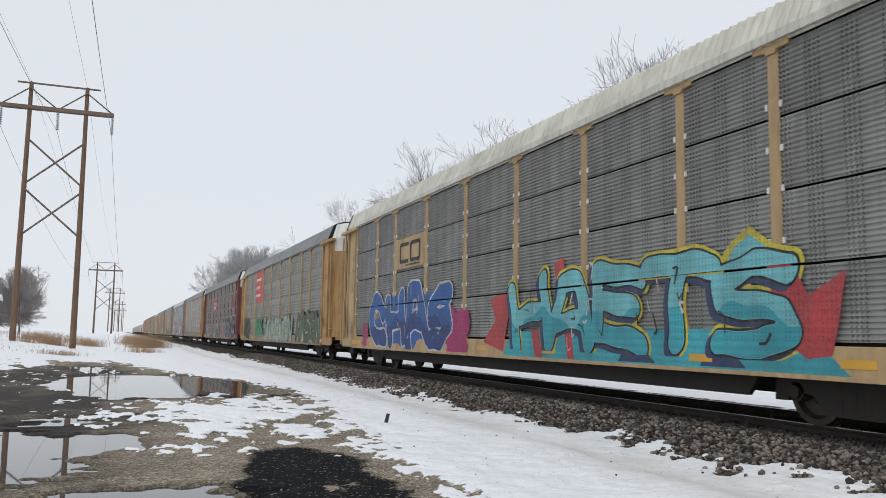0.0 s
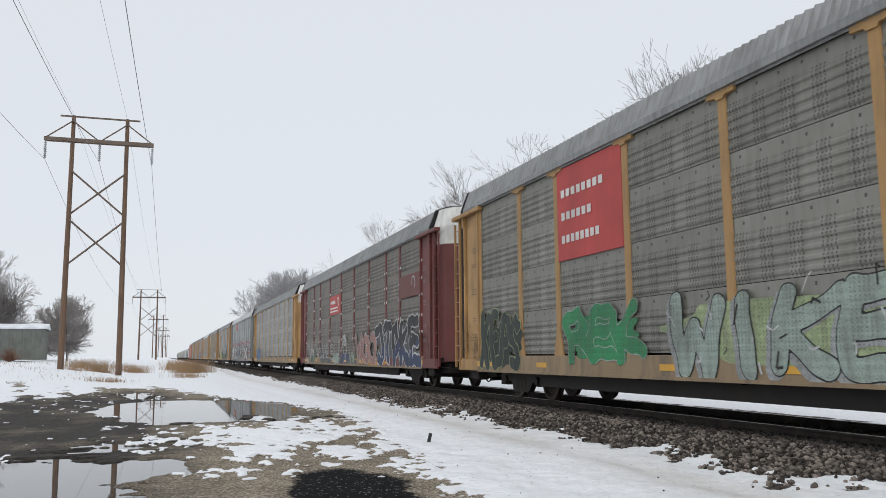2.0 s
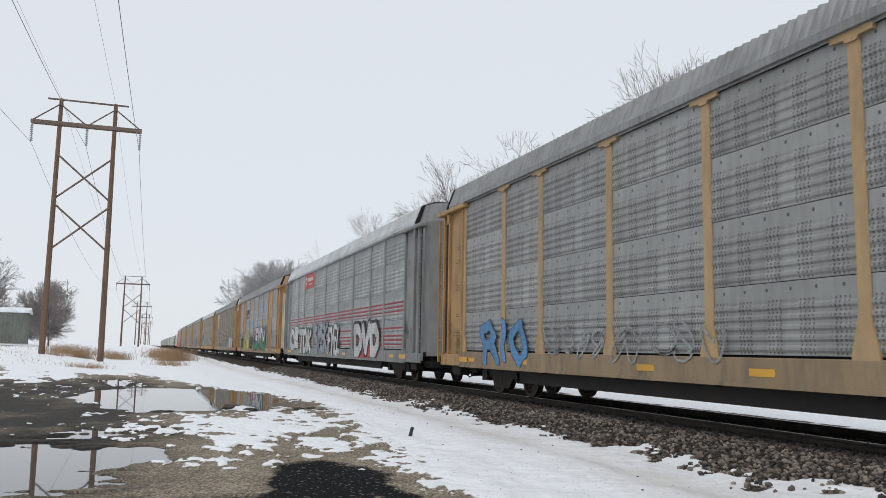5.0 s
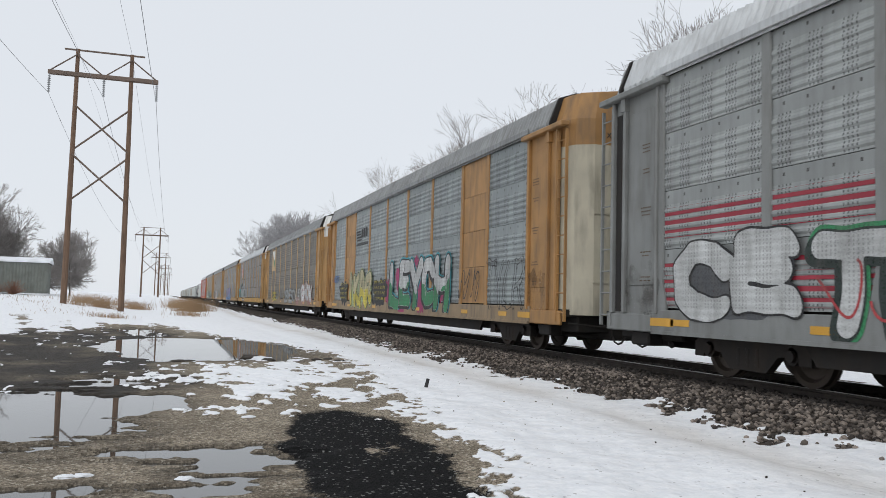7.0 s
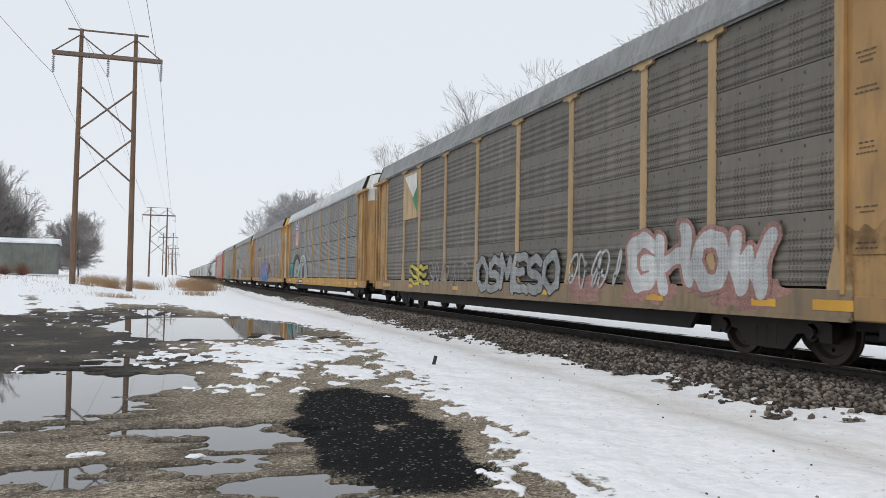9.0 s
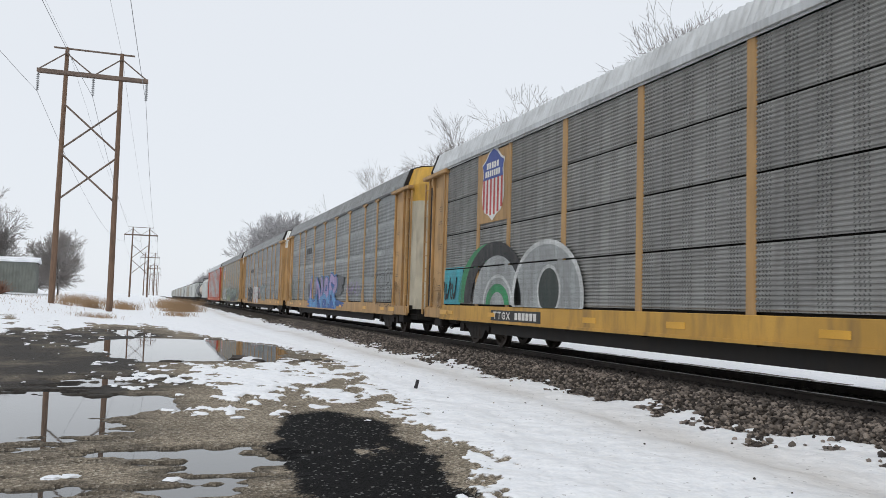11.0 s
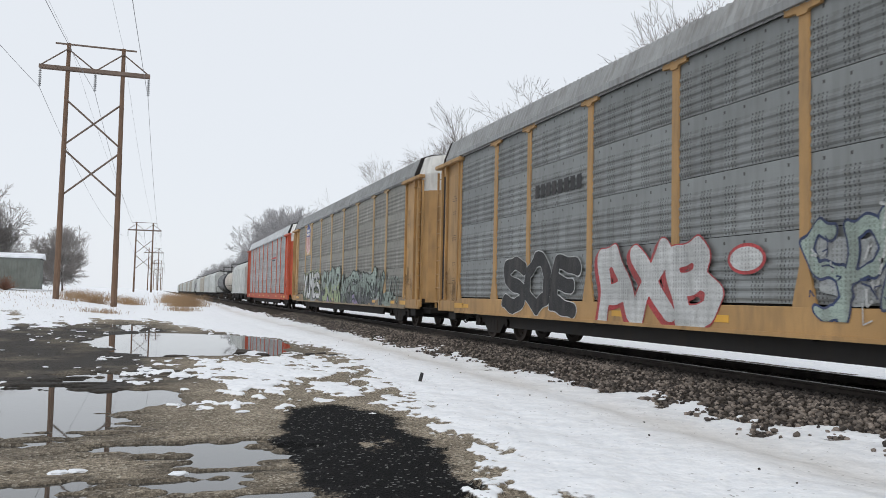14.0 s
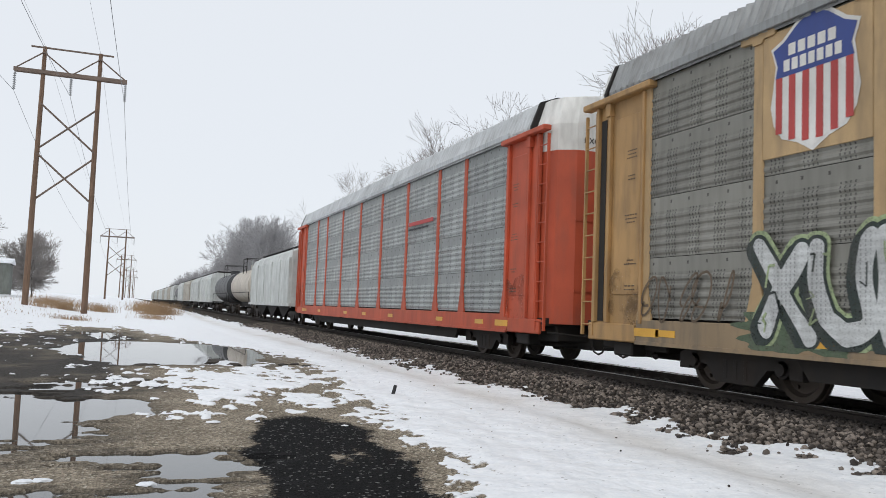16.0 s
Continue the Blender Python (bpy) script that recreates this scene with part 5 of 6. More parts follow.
def dress_train():
    cars = [c for c, _ in TRAIN]
    for i, c in enumerate(cars):
        ink = "g_grey" if i in (2,) else "ink"
        small_print(c, -12.55, 0.4, i, ink)
        small_print(c, 12.55, 0.4, i + 40, ink)
        for u in (12.55, -12.55):
            sign(c, u + 0.24, u - 0.24, 2.32, 2.52, "yellow", "notice_plate", "small yellow notice plate", depth=-6)
        for u in (12.3, -12.3):     # soot thrown up about the hand brake and truck
            blob(c, u * 1.03, 1.2, 0.6, 0.8, "g_soot", i * 3 + int(u), -0.8, "stain", low=0.7)
            blob(c, u * 0.93, 0.86, 1.5, 0.2, "g_soot", i * 5 + int(u), -0.9, "stain", low=0.69)
        # warning on the leading end cap
        letters_on_cap(c)
    a = cars[0]
    sign(a, 4.52, 7.26, 3.2, 4.16, "tan_pale", label="tan board with a black emblem")
    for u0, u1 in ((6.75, 5.95), (5.75, 4.95)):
        V, F = [], []
        stroke(V, F, [(u1, 3.95), (u0, 3.95), (u0, 3.42), (u1, 3.42)], 0.055)
        if u0 < 6:
            stroke(V, F, [(u1, 3.42), (u1, 3.95)], 0.055)
        flat_mesh("emblem", V, F, M["black"], a, 1)
    bars(a, 6.2, 4.9, 3.29, 0.05, "black", 10)
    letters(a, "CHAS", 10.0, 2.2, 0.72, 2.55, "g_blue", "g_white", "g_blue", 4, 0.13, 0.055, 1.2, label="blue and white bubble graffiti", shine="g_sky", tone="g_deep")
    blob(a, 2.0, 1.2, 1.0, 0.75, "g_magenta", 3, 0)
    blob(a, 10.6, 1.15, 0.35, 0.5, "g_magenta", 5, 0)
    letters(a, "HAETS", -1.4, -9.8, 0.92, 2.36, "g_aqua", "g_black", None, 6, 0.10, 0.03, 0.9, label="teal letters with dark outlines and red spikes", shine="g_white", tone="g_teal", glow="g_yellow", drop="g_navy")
    for pts in ([(0.2, 1.0), (-0.9, 0.8), (-1.4, 2.2), (-0.2, 2.0), (-0.5, 1.5)], [(-9.2, 2.3), (-9.7, 2.1), (-9.95, 1.7), (-10.55, 2.0), (-10.4, 1.3), (-10.3, 0.95), (-9.9, 0.9), (-9.4, 1.2)]):
        wedge(a, pts, "g_red", 1)
    wedge(a, [(-0.9, 0.69), (-1.1, 1.02), (-1.6, 1.25), (-9.6, 1.3), (-10.2, 1.0), (-10.6, 0.69)], "g_teal", 0.4)
    for u, v in ((-2.3, 0.5), (-3.7, 0.4)):
        wedge(a, [(u, 1.3), (u - v * 0.7, 1.25), (u - v, 0.72), (u - v * 0.35, 0.72)], "g_red", 1.2)
    for u, v in ((-5.6, 1.1), (-7.8, 1.0)):
        wedge(a, [(u, 0.74), (u - 0.2, 1.0), (u - 0.55, 1.08), (u - v, 0.74)], "g_navy", 1.2)
    wedge(a, [(-8.2, 2.2), (-8.5, 2.5), (-8.9, 2.72), (-9.4, 2.4), (-9.7, 2.2)], "g_yellow", 0.5)
    wedge(a, [(-8.4, 2.2), (-8.6, 2.44), (-8.9, 2.6), (-9.3, 2.35), (-9.5, 2.2)], "g_aqua", 0.9)
    wedge(a, [(-3.3, 2.62), (-3.7, 2.7), (-3.75, 1.9), (-3.5, 1.7)], "g_red", 0.6)
    b = cars[1]
    sign(b, 4.52, 7.26, 3.1, 5.12, "brand_red", label="faded red board with white lettering")
    for z, w in ((4.55, 1.9), (4.05, 1.4), (3.55, 1.7)):
        bars(b, 7.05, 7.05 - w, z, 0.17, "letter_white", 8 if w > 1.5 else 6, gap=0.3)
    letters(b, "REK", 6.9, 4.0, 0.95, 2.0, "g_green", "g_mint", "g_green", 2, 0.09, 0.02, 1.0, label="green graffiti")
    letters(b, "WIKEICN", 3.0, -5.6, 0.75, 2.05, "g_mint", "g_black", "g_lime", 8, 0.09, 0.02, 0.8, drop="g_grey", label="pale green and white letter graffiti", shine="g_white")
    letters(b, "ARSEN", -6.6, -12.0, 0.75, 2.1, "g_moss", "g_black", "g_lime", 3, 0.10, 0.035, 1.2, label="mossy green graffiti with black outlines", shine="g_lime")
    letters(b, "KEPS", 12.0, 9.4, 0.72, 2.15, "g_dark", "g_lime", "g_dark", 5, 0.19, 0.022, 1.0, label="dark green graffiti with thin lime outlines")
    c = cars[2]
    sign(c, 1.58, 4.32, 3.2, 4.15, "brand_red", label="rust red board with white emblem")
    bars(c, 4.05, 2.75, 3.82, 0.17, "letter_white", 7)
    for z in (3.52, 3.36):
        bars(c, 4.2, 2.1, z, 0.07, "letter_white", 1, gap=0)
    ring(c, 2.1, 3.78, 0.17, 0.25, "letter_white", 1, -60, 200)
    sign(c, -9.5, -12.0, 3.15, 3.95, "tuscan", label="faded dark red board")
    ring(c, -11.3, 3.62, 0.17, 0.25, "g_grey", 1, -60, 200)
    letters(c, "JTAKE", -6.0, -12.0, 0.75, 2.3, "g_black", "g_white", "g_dusk", 2, 0.12, 0.048, 1.3, label="dark graffiti with white outlines", shine="g_white", tone="g_navy")
    blob(c, -9.0, 0.86, 2.9, 0.17, "tuscan", 4, 0.6, low=0.68)
    letters(c, "WGO", -2.2, -5.9, 0.8, 2.0, "g_pink", "g_white", None, 12, 0.11, 0.03, 1.3, label="dull pink graffiti with white outlines")
    letters(c, "ELMIW", 4.2, -1.8, 0.78, 1.75, "hollow", "g_white", None, 7, 0.06, 0.03, 1.4, label="white outlined graffiti")
    letters(c, "CNMO", 11.8, 8.2, 0.75, 1.9, "hollow", "g_white", None, 9, 0.05, 0.035, 1.2, label="white outlined graffiti")
    scribble(c, 8.0, 4.4, 0.85, 1.8, "g_white", 4, 8)
    letters(c, "SYW", 0.9, 0.0, 1.62, 2.08, "g_white", "g_white", None, 3, 0.03, 0.012, 0.8, label="small white tag")
    wedge(c, [(-0.1, 1.55), (0.5, 1.58), (0.4, 1.66)], "g_white", 3)
    blob(c, 0.0, 0.87, 7.0, 0.14, "g_dusk", 2, 0, low=0.68)
    for u, mat in ((9.6, "g_moss"), (6.2, "g_dusk"), (2.6, "g_mint"), (0.4, "g_navy"), (-1.4, "g_moss")):
        blob(c, u, 1.0, 0.9, 0.28, mat, int(u) + 5, 0.2, low=0.7)
    blob(c, -5.0, 0.85, 3.0, 0.13, "g_orange", 6, 1, low=0.68)
    d = cars[3]
    letters(d, "RIO", 10.6, 8.0, 0.8, 1.8, "g_sky", "g_navy", None, 2, 0.08, 0.02, label="small blue graffiti")
    scribble(d, 7, 1, 0.9, 1.7, "g_grey", 5, 9)
    e = cars[4]
    for bay in range(9):
        u0, u1 = EDGES[bay] + 0.12, EDGES[bay + 1] - 0.12
        for z in (2.75, 2.56, 2.37, 1.80, 1.60, 1.40, 1.22):
            sign(e, u0, u1, z - 0.066, z + 0.066, "wine_red", "stripe", depth=-11)
    sign(e, 4.52, 7.26, 4.32, 5.1, "brand_red", label="red board with white emblem")
    ring(e, 6.85, 4.75, 0.10, 0.22, "letter_white", 1, 0, 300)
    bars(e, 6.45, 4.8, 4.78, 0.20, "letter_white", 7)
    bars(e, 6.0, 5.1, 4.52, 0.06, "letter_white", 9)
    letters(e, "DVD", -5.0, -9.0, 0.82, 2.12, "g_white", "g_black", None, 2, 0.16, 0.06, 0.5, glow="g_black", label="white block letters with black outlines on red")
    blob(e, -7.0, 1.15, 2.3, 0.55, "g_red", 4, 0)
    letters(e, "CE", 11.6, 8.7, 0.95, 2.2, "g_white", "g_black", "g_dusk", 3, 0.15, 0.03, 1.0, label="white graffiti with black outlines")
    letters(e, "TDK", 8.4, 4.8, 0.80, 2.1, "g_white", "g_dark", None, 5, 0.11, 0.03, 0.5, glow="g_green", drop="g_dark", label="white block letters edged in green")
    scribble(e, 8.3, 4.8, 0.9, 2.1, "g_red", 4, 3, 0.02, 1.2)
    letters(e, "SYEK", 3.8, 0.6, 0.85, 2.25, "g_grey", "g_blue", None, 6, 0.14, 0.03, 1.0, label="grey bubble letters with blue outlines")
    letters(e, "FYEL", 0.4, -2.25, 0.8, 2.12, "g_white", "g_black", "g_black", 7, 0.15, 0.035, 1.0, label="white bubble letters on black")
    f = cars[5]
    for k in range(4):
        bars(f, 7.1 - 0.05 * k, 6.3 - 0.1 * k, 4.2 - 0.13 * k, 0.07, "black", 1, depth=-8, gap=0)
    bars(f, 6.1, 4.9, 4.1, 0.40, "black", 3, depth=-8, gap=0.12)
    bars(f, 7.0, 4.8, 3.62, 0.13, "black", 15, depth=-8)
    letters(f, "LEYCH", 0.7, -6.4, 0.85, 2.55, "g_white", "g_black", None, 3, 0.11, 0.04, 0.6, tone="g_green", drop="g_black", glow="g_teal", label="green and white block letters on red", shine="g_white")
    for u, z in ((1.1, 1.5), (-0.6, 1.9), (-1.0, 0.95), (-3.0, 2.2), (-3.4, 1.2), (-5.9, 1.5)):
        blob(f, u, z, 0.42, 0.5, "g_magenta", int(u * 3) + 9, 0)
    letters(f, "iKAR", 8.4, 3.7, 0.8, 2.3, "g_cream", "g_black", "g_lime", 4, 0.14, 0.03, 0.9, tone="g_yellow", glow="g_lime", label="yellow letters with black outlines", shine="g_orange")
    for u, w in ((2.3, 1.15), (9.5, 0.9)):
        blob(f, u, 1.45, w, 0.62, "g_black", int(u) + 3, 1)
        for k in range(4):
            V, F = [], []
            rnd = random.Random(k + int(u))
            a0 = u + w * 0.8
            while a0 > u - w * 0.8:      # lines of small hand lettering
                z = 1.86 - 0.22 * k
                stroke(V, F, [(a0, z - 0.06), (a0 - rnd.uniform(0.0, 0.05), z + 0.06), (a0 - 0.07, z + rnd.uniform(-0.06, 0.05))], 0.011)
                a0 -= rnd.choice((0.10, 0.11, 0.20))
            flat_mesh("graffiti", V, F, M["g_yellow"], f, 3, many=True)
    letters(f, "TYLR", -9.5, -12.0, 1.0, 2.25, "hollow", "g_black", None, 8, 0.09, 0.02, 0.9, label="black outlined graffiti")
    scribble(f, -7.5, -9.2, 1.0, 2.3, "g_black", 8, 4, 0.02, 1.6)
    scribble(f, 12.0, 10.6, 1.9, 2.4, "g_blue", 9, 4, 0.03, 1.5)
    g = cars[6]
    letters(g, "GHOW", -6.9, -10.9, 0.95, 2.0, "g_white", "g_pink", None, 5, 0.12, 0.07, 0.9, label="faded pink and white letters")
    letters(g, "OSMESO", 1.3, -4.0, 0.8, 1.75, "g_grey", "g_black", None, 6, 0.075, 0.03, 0.7, label="white letters with black outlines")
    for u in (-5.2, -7.6, -10.2):
        blob(g, u, 0.98, 0.9, 0.26, "g_pink", int(u) + 20, 0.2, low=0.69)
    scribble(g, -4.6, -6.8, 0.95, 1.8, "g_white", 3, 5, 0.03)
    letters(g, "SE", 8.4, 6.0, 0.95, 1.6, "g_yellow", "g_black", None, 8, 0.06, 0.02, label="small yellow graffiti")
    scribble(g, 5.8, 2.0, 0.9, 1.7, "g_grey", 5, 7)
    sign(g, 9.5, 7.5, 3.3, 5.0, "tan_pale", label="pale tan board")
    wedge(g, [(9.3, 4.9), (7.6, 4.9), (7.6, 3.7)], "white", 1, "emblem")
    wedge(g, [(8.2, 4.0), (7.6, 4.4), (7.6, 3.5)], "g_green", 2, "emblem")
    h = cars[7]
    sign(h, 7.46, 9.3, 3.25, 5.1, "tan", label="tan board carrying a striped shield")
    shield(h, 8.38, 4.25, 1.42, 1.62)
    wedge(h, [(12.0, 1.1), (10.6, 1.1), (10.4, 2.15), (12.0, 2.15)], "g_teal", 0)
    scribble(h, 11.9, 10.9, 1.15, 1.9, "g_black", 4, 4, 0.03)
    ring(h, 8.2, 1.15, 1.55, 2.1, "g_black", 1, 0, 180, 0.75)
    ring(h, 8.6, 1.15, 1.5, 2.15, "g_green", 0, 0, 180, 0.72)
    ring(h, 8.0, 1.12, 0.0, 1.55, "g_grey", 2, 0, 180, 0.8)
    ring(h, 7.9, 1.12, 0.85, 0.95, "g_white", 3, 0, 180, 0.8)
    ring(h, 7.9, 1.12, 0.45, 0.75, "g_green", 3, 0, 180, 0.7)
    ring(h, 5.2, 1.3, 0.0, 1.75, "g_grey", 2, 0, 360, 0.72)
    ring(h, 5.2, 1.3, 1.65, 1.8, "g_white", 3, 0, 360, 0.72)
    ring(h, 5.0, 1.45, 0.0, 0.5, "g_dark", 4, 0, 360, 1.0)
    ring(h, 5.0, 1.45, 0.5, 0.58, "g_white", 4, 0, 360, 1.0)
    sign(h, 8.3, 5.4, 0.72, 0.98, "black", "number_board", "black board with white characters", depth=1)
    letters(h, "TTGX", 8.15, 7.05, 0.76, 0.94, "letter_white", "letter_white", None, 1, 0.0, 0.006, 0.0, "lettering")
    bars(h, 6.8, 5.55, 0.85, 0.17, "letter_white", 6, 2)
    k = cars[8]
    for bay in range(9):
        for z in (4.06, 2.98):
            sign(k, EDGES[bay] + 0.12, EDGES[bay + 1] - 0.12, z - 0.09, z + 0.09, "g_grey", "pale_strip", "pale galvanised strip", depth=-10)
    V, F = [], []
    stroke(V, F, [(6.95, 4.2), (7.1, 4.2), (7.1, 3.45), (6.95, 3.45)], 0.03)
    stroke(V, F, [(4.85, 4.2), (4.7, 4.2), (4.7, 3.45), (4.85, 3.45)], 0.03)
    flat_mesh("emblem", V, F, M["black"], k, -6)
    bars(k, 6.7, 5.1, 3.88, 0.34, "black", 3, depth=-6, gap=0.15)
    bars(k, 6.5, 5.3, 3.4, 0.07, "black", 4, depth=-6, gap=0.6)
    letters(k, "LNAR", 5.0, -2.2, 0.72, 2.35, "g_lilac", "g_deep", None, 9, 0.09, 0.04, 1.4, label="blue and lilac wild letters", shine="g_white", tone="g_sky", drop="g_blue", glow="g_sky")
    blob(k, 1.2, 0.92, 4.6, 0.25, "g_blue", 5, 0, low=0.7)
    blob(k, 5.3, 1.6, 0.5, 0.45, "g_dusk", 8, 0)
    blob(k, -2.3, 1.85, 1.5, 0.5, "g_dusk", 3, 0)
    blob(k, 0.2, 2.0, 1.2, 0.4, "g_dusk", 6, 0)
    letters(k, "ORB", -9.3, -12.0, 0.95, 2.25, "hollow", "g_black", None, 4, 0.085, 0.022, 0.8, label="black outlined graffiti")
    letters(k, "MIGIT", 12.0, 9.0, 0.85, 2.2, "hollow", "g_moss", None, 5, 0.06, 0.03, 1.2, label="moss green outlined graffiti")
    scribble(k, -4.6, -7.0, 1.3, 2.0, "g_lilac", 6, 5)
    l = cars[9]
    letters(l, "SOE", 8.7, 4.8, 0.75, 2.05, "g_black", "g_white", None, 5, 0.10, 0.02, 0.9, label="black letters with thin white outlines")
    letters(l, "AXB", 4.0, 0.3, 0.72, 2.1, "g_white", "g_red", None, 2, 0.12, 0.022, 0.9, drop="g_red", label="white letters with red outlines")
    ring(l, -0.35, 1.75, 0.0, 0.42, "g_red", 2, 0, 360, 0.55)
    ring(l, -0.35, 1.75, 0.0, 0.36, "g_white", 3, 0, 360, 0.5)
    letters(l, "SPLIT", -1.6, -4.6, 0.95, 2.15, "g_mint", "g_navy", "g_grey", 6, 0.08, 0.03, 1.0, label="pale blue graffiti", shine="g_white")
    scribble(l, -9.6, -11.5, 1.1, 1.9, "g_grey", 6, 4, 0.03)
    bars(l, 7.0, 4.7, 3.55, 0.3, "g_black", 8, depth=-6)
    o = cars[10]
    sign(o, 7.46, 9.3, 3.35, 5.1, "tan_pale", label="tan board carrying a striped shield")
    shield(o, 8.38, 4.3, 1.42, 1.6)
    letters(o, "XUMES", 9.4, 4.2, 0.85, 2.25, "g_white", "g_dark", None, 4, 0.065, 0.045, 0.8, drop="g_dark", glow="g_lime", label="white spiky letters with dark outlines", shine="g_lime")
    letters(o, "SKAR", 3.4, -1.2, 0.8, 2.25, "g_mint", "g_dark", "g_moss", 6, 0.095, 0.035, 1.3, tone="g_lime", drop="g_dark", label="mint and green wild letters", shine="g_lilac")
    letters(o, "KREM", -1.6, -9.3, 0.75, 2.1, "g_mint", "g_dark", "g_grey", 9, 0.10, 0.05, 1.8, tone="g_dusk", drop="g_dark", label="grey shaded wild letters", shine="g_mint")
    for n, (u, mat) in enumerate(((8.6, "g_moss"), (6.4, "g_grey"), (3.6, "g_dusk"), (1.8, "g_lilac"), (0.0, "g_lime"), (-2.2, "g_moss"), (-4.6, "g_lilac"), (-7.0, "g_dusk"), (-9.6, "g_mint"))):
        blob(o, u, 0.98, 1.25, 0.3, mat, n + 2, 0.2 + 0.2 * (n % 3), low=0.69)
    scribble(o, -1.6, -11.8, 0.75, 2.2, "g_mint", 12, 16, 0.02, 1.6, 6)
    scribble(o, -1.6, -11.8, 0.75, 2.2, "g_dark", 13, 18, 0.035, 1.3, 5)
    scribble(o, 12.0, 9.7, 1.0, 1.9, "ink", 3, 5, 0.02)
    q = cars[11]
    bars(q, -4.7, -7.0, 3.75, 0.12, "brand_red", 1, gap=0)
    bars(q, -4.7, -6.6, 3.58, 0.06, "black", 1, gap=0)
    for i, car in enumerate(cars):
        if i != 7:
            bars(car, 8.6, 6.4, 0.87, 0.16, "letter_white" if i in (1, 2, 9, 10) else "black", 10, depth=-1)


def letters_on_cap(car):
    """Small black warning words on the leading end cap's flank."""
    V, F = [], []
    u = 0.0
    for ch in "EXCESS HEIGHT":
        v, f = glyph(ch, 0.012)
        k = len(V)
        V += [(a * 0.17 + u, b * 0.17) for a, b in v]
        F += [tuple(k + n for n in face) for face in f]
        u += 0.125
    me = bpy.data.meshes.new("lettering")
    me.from_pydata([tuple(Vector((-0.80, -14.333, 4.78 + z)) + Vector((1, 0, 0)) * p) for p, z in V], [], F)
    part("lettering", me, M["black"], car)

# ---- the train, from its first car in view ----
SPACING = 29.85
SPECS = [
    dict(post="tan_pale", sheet="dark_sheet", roof="cream_roof", fine=True, bolts=True, cap_paint="tan_pale", label="tan autorack with dark ridged panels and teal graffiti"),
    dict(sill="tan_sill", post="tan", sheet="grime_sheet", roof="steel_roof", label="grey autorack with tan posts, red board and pale green graffiti"),
    dict(post="tuscan", sheet="brown_sheet", roof="steel_roof", cap=False, flare=False, bolts=True, sill="tan_sill", label="dark red autorack with brown grey panels and white graffiti"),
    dict(sill="tan_sill", post="tan_pale", sheet="dull_silver_sheet", roof="steel_roof", end="tan", label="silver panelled autorack with tan ends"),
    dict(post="grey_post", sheet="silver_sheet", roof="pale_roof", cap=False, flare=True, cap_paint="grey_post", label="grey autorack with red stripes and white graffiti"),
    dict(sill="tan_sill", post="tan_rust", sheet="blue_sheet", roof="steel_roof", cap=False, flare=False, bare=(1, 7), slot=False, cap_paint="tan_rust", door="cream", label="orange tan autorack with bluish panels and bright graffiti"),
    dict(sill="tan_sill", post="tan_pale", sheet="brown_sheet", roof="steel_roof", end="tan", label="dark grey autorack with tan posts and pink graffiti"),
    dict(post="tan", sheet="dark_sheet", roof="pale_roof", fine=True, sill="yellow_sill", cap=False, flare=False, label="tan autorack with shield board and round teal graffiti"),
    dict(post="tan", sheet="mid_sheet", roof="steel_roof", cap_paint="yellow", slot=False, door="cream", label="grey banded autorack with tan posts and blue graffiti"),
    dict(post="tan", sheet="mid_sheet", roof="steel_roof", label="grey autorack with tan posts and red white graffiti"),
    dict(sill="tan_sill", post="tan_pale", sheet="grime_sheet", roof="steel_roof", end="tan", label="grimy autorack with shield board and green graffiti"),
    dict(post="orange_red", sheet="silver_sheet", roof="pale_roof", cap=False, label="orange red autorack with clean silver panels"),
]
TRAIN = []      # (car, place along the train)


def build_train():
    at = 18.18
    for spec in SPECS:
        TRAIN.append((autorack(spec), at))
        at += SPACING
    dress_train()
    at += -SPACING / 2
    rest = [("h", "hopper", 18.6), ("t", "tank_tan", 15.5), ("t", "tank_black", 15.5)]
    rest += [("h", "hopper", 18.6), ("h", "hopper", 18.6), ("h", "hopper_tan", 18.6), ("h", "hopper", 18.9), ("t", "tank_black", 15.5), ("h", "hopper", 18.9), ("h", "hopper_tan", 18.9)] + [("h", ("hopper", "hopper_tan", "hopper")[k % 3], 18.9) for k in range(10)]
    for kind, paint, length in rest:
        at += length / 2
        if kind == "h":
            car = hopper(paint, length, "pale grey covered hopper car" if paint == "hopper" else "dusty tan covered hopper car")
        else:
            car = tank(paint, length, "dusty white tank car with railings" if paint == "tank_tan" else "glossy black tank car with railings")
        TRAIN.append((car, at))
        at += length / 2


# metres that the train has gone at each time
GONE = [(0.0, 0.1), (0.5, 10.37), (1.0, 20.16), (1.5, 29.31), (2.0, 38.97), (2.5, 48.76), (3.0, 59.17), (3.5, 68.79), (6.0, 117.78), (6.5, 126.98), (7.0, 137.17), (7.5, 147.65), (8.0, 157.35), (8.5, 167.3), (9.0, 176.61), (11.5, 226.3), (12.0, 236.91), (12.5, 246.89), (13.0, 256.98), (13.5, 266.45), (14.0, 276.44), (14.5, 287.23), (15.0, 297.35), (15.5, 307.35), (16.0, 316.8)]


def travel(t):
    """The even pace behind those steps."""
    return 19.39 * t + 0.0256 * t * t


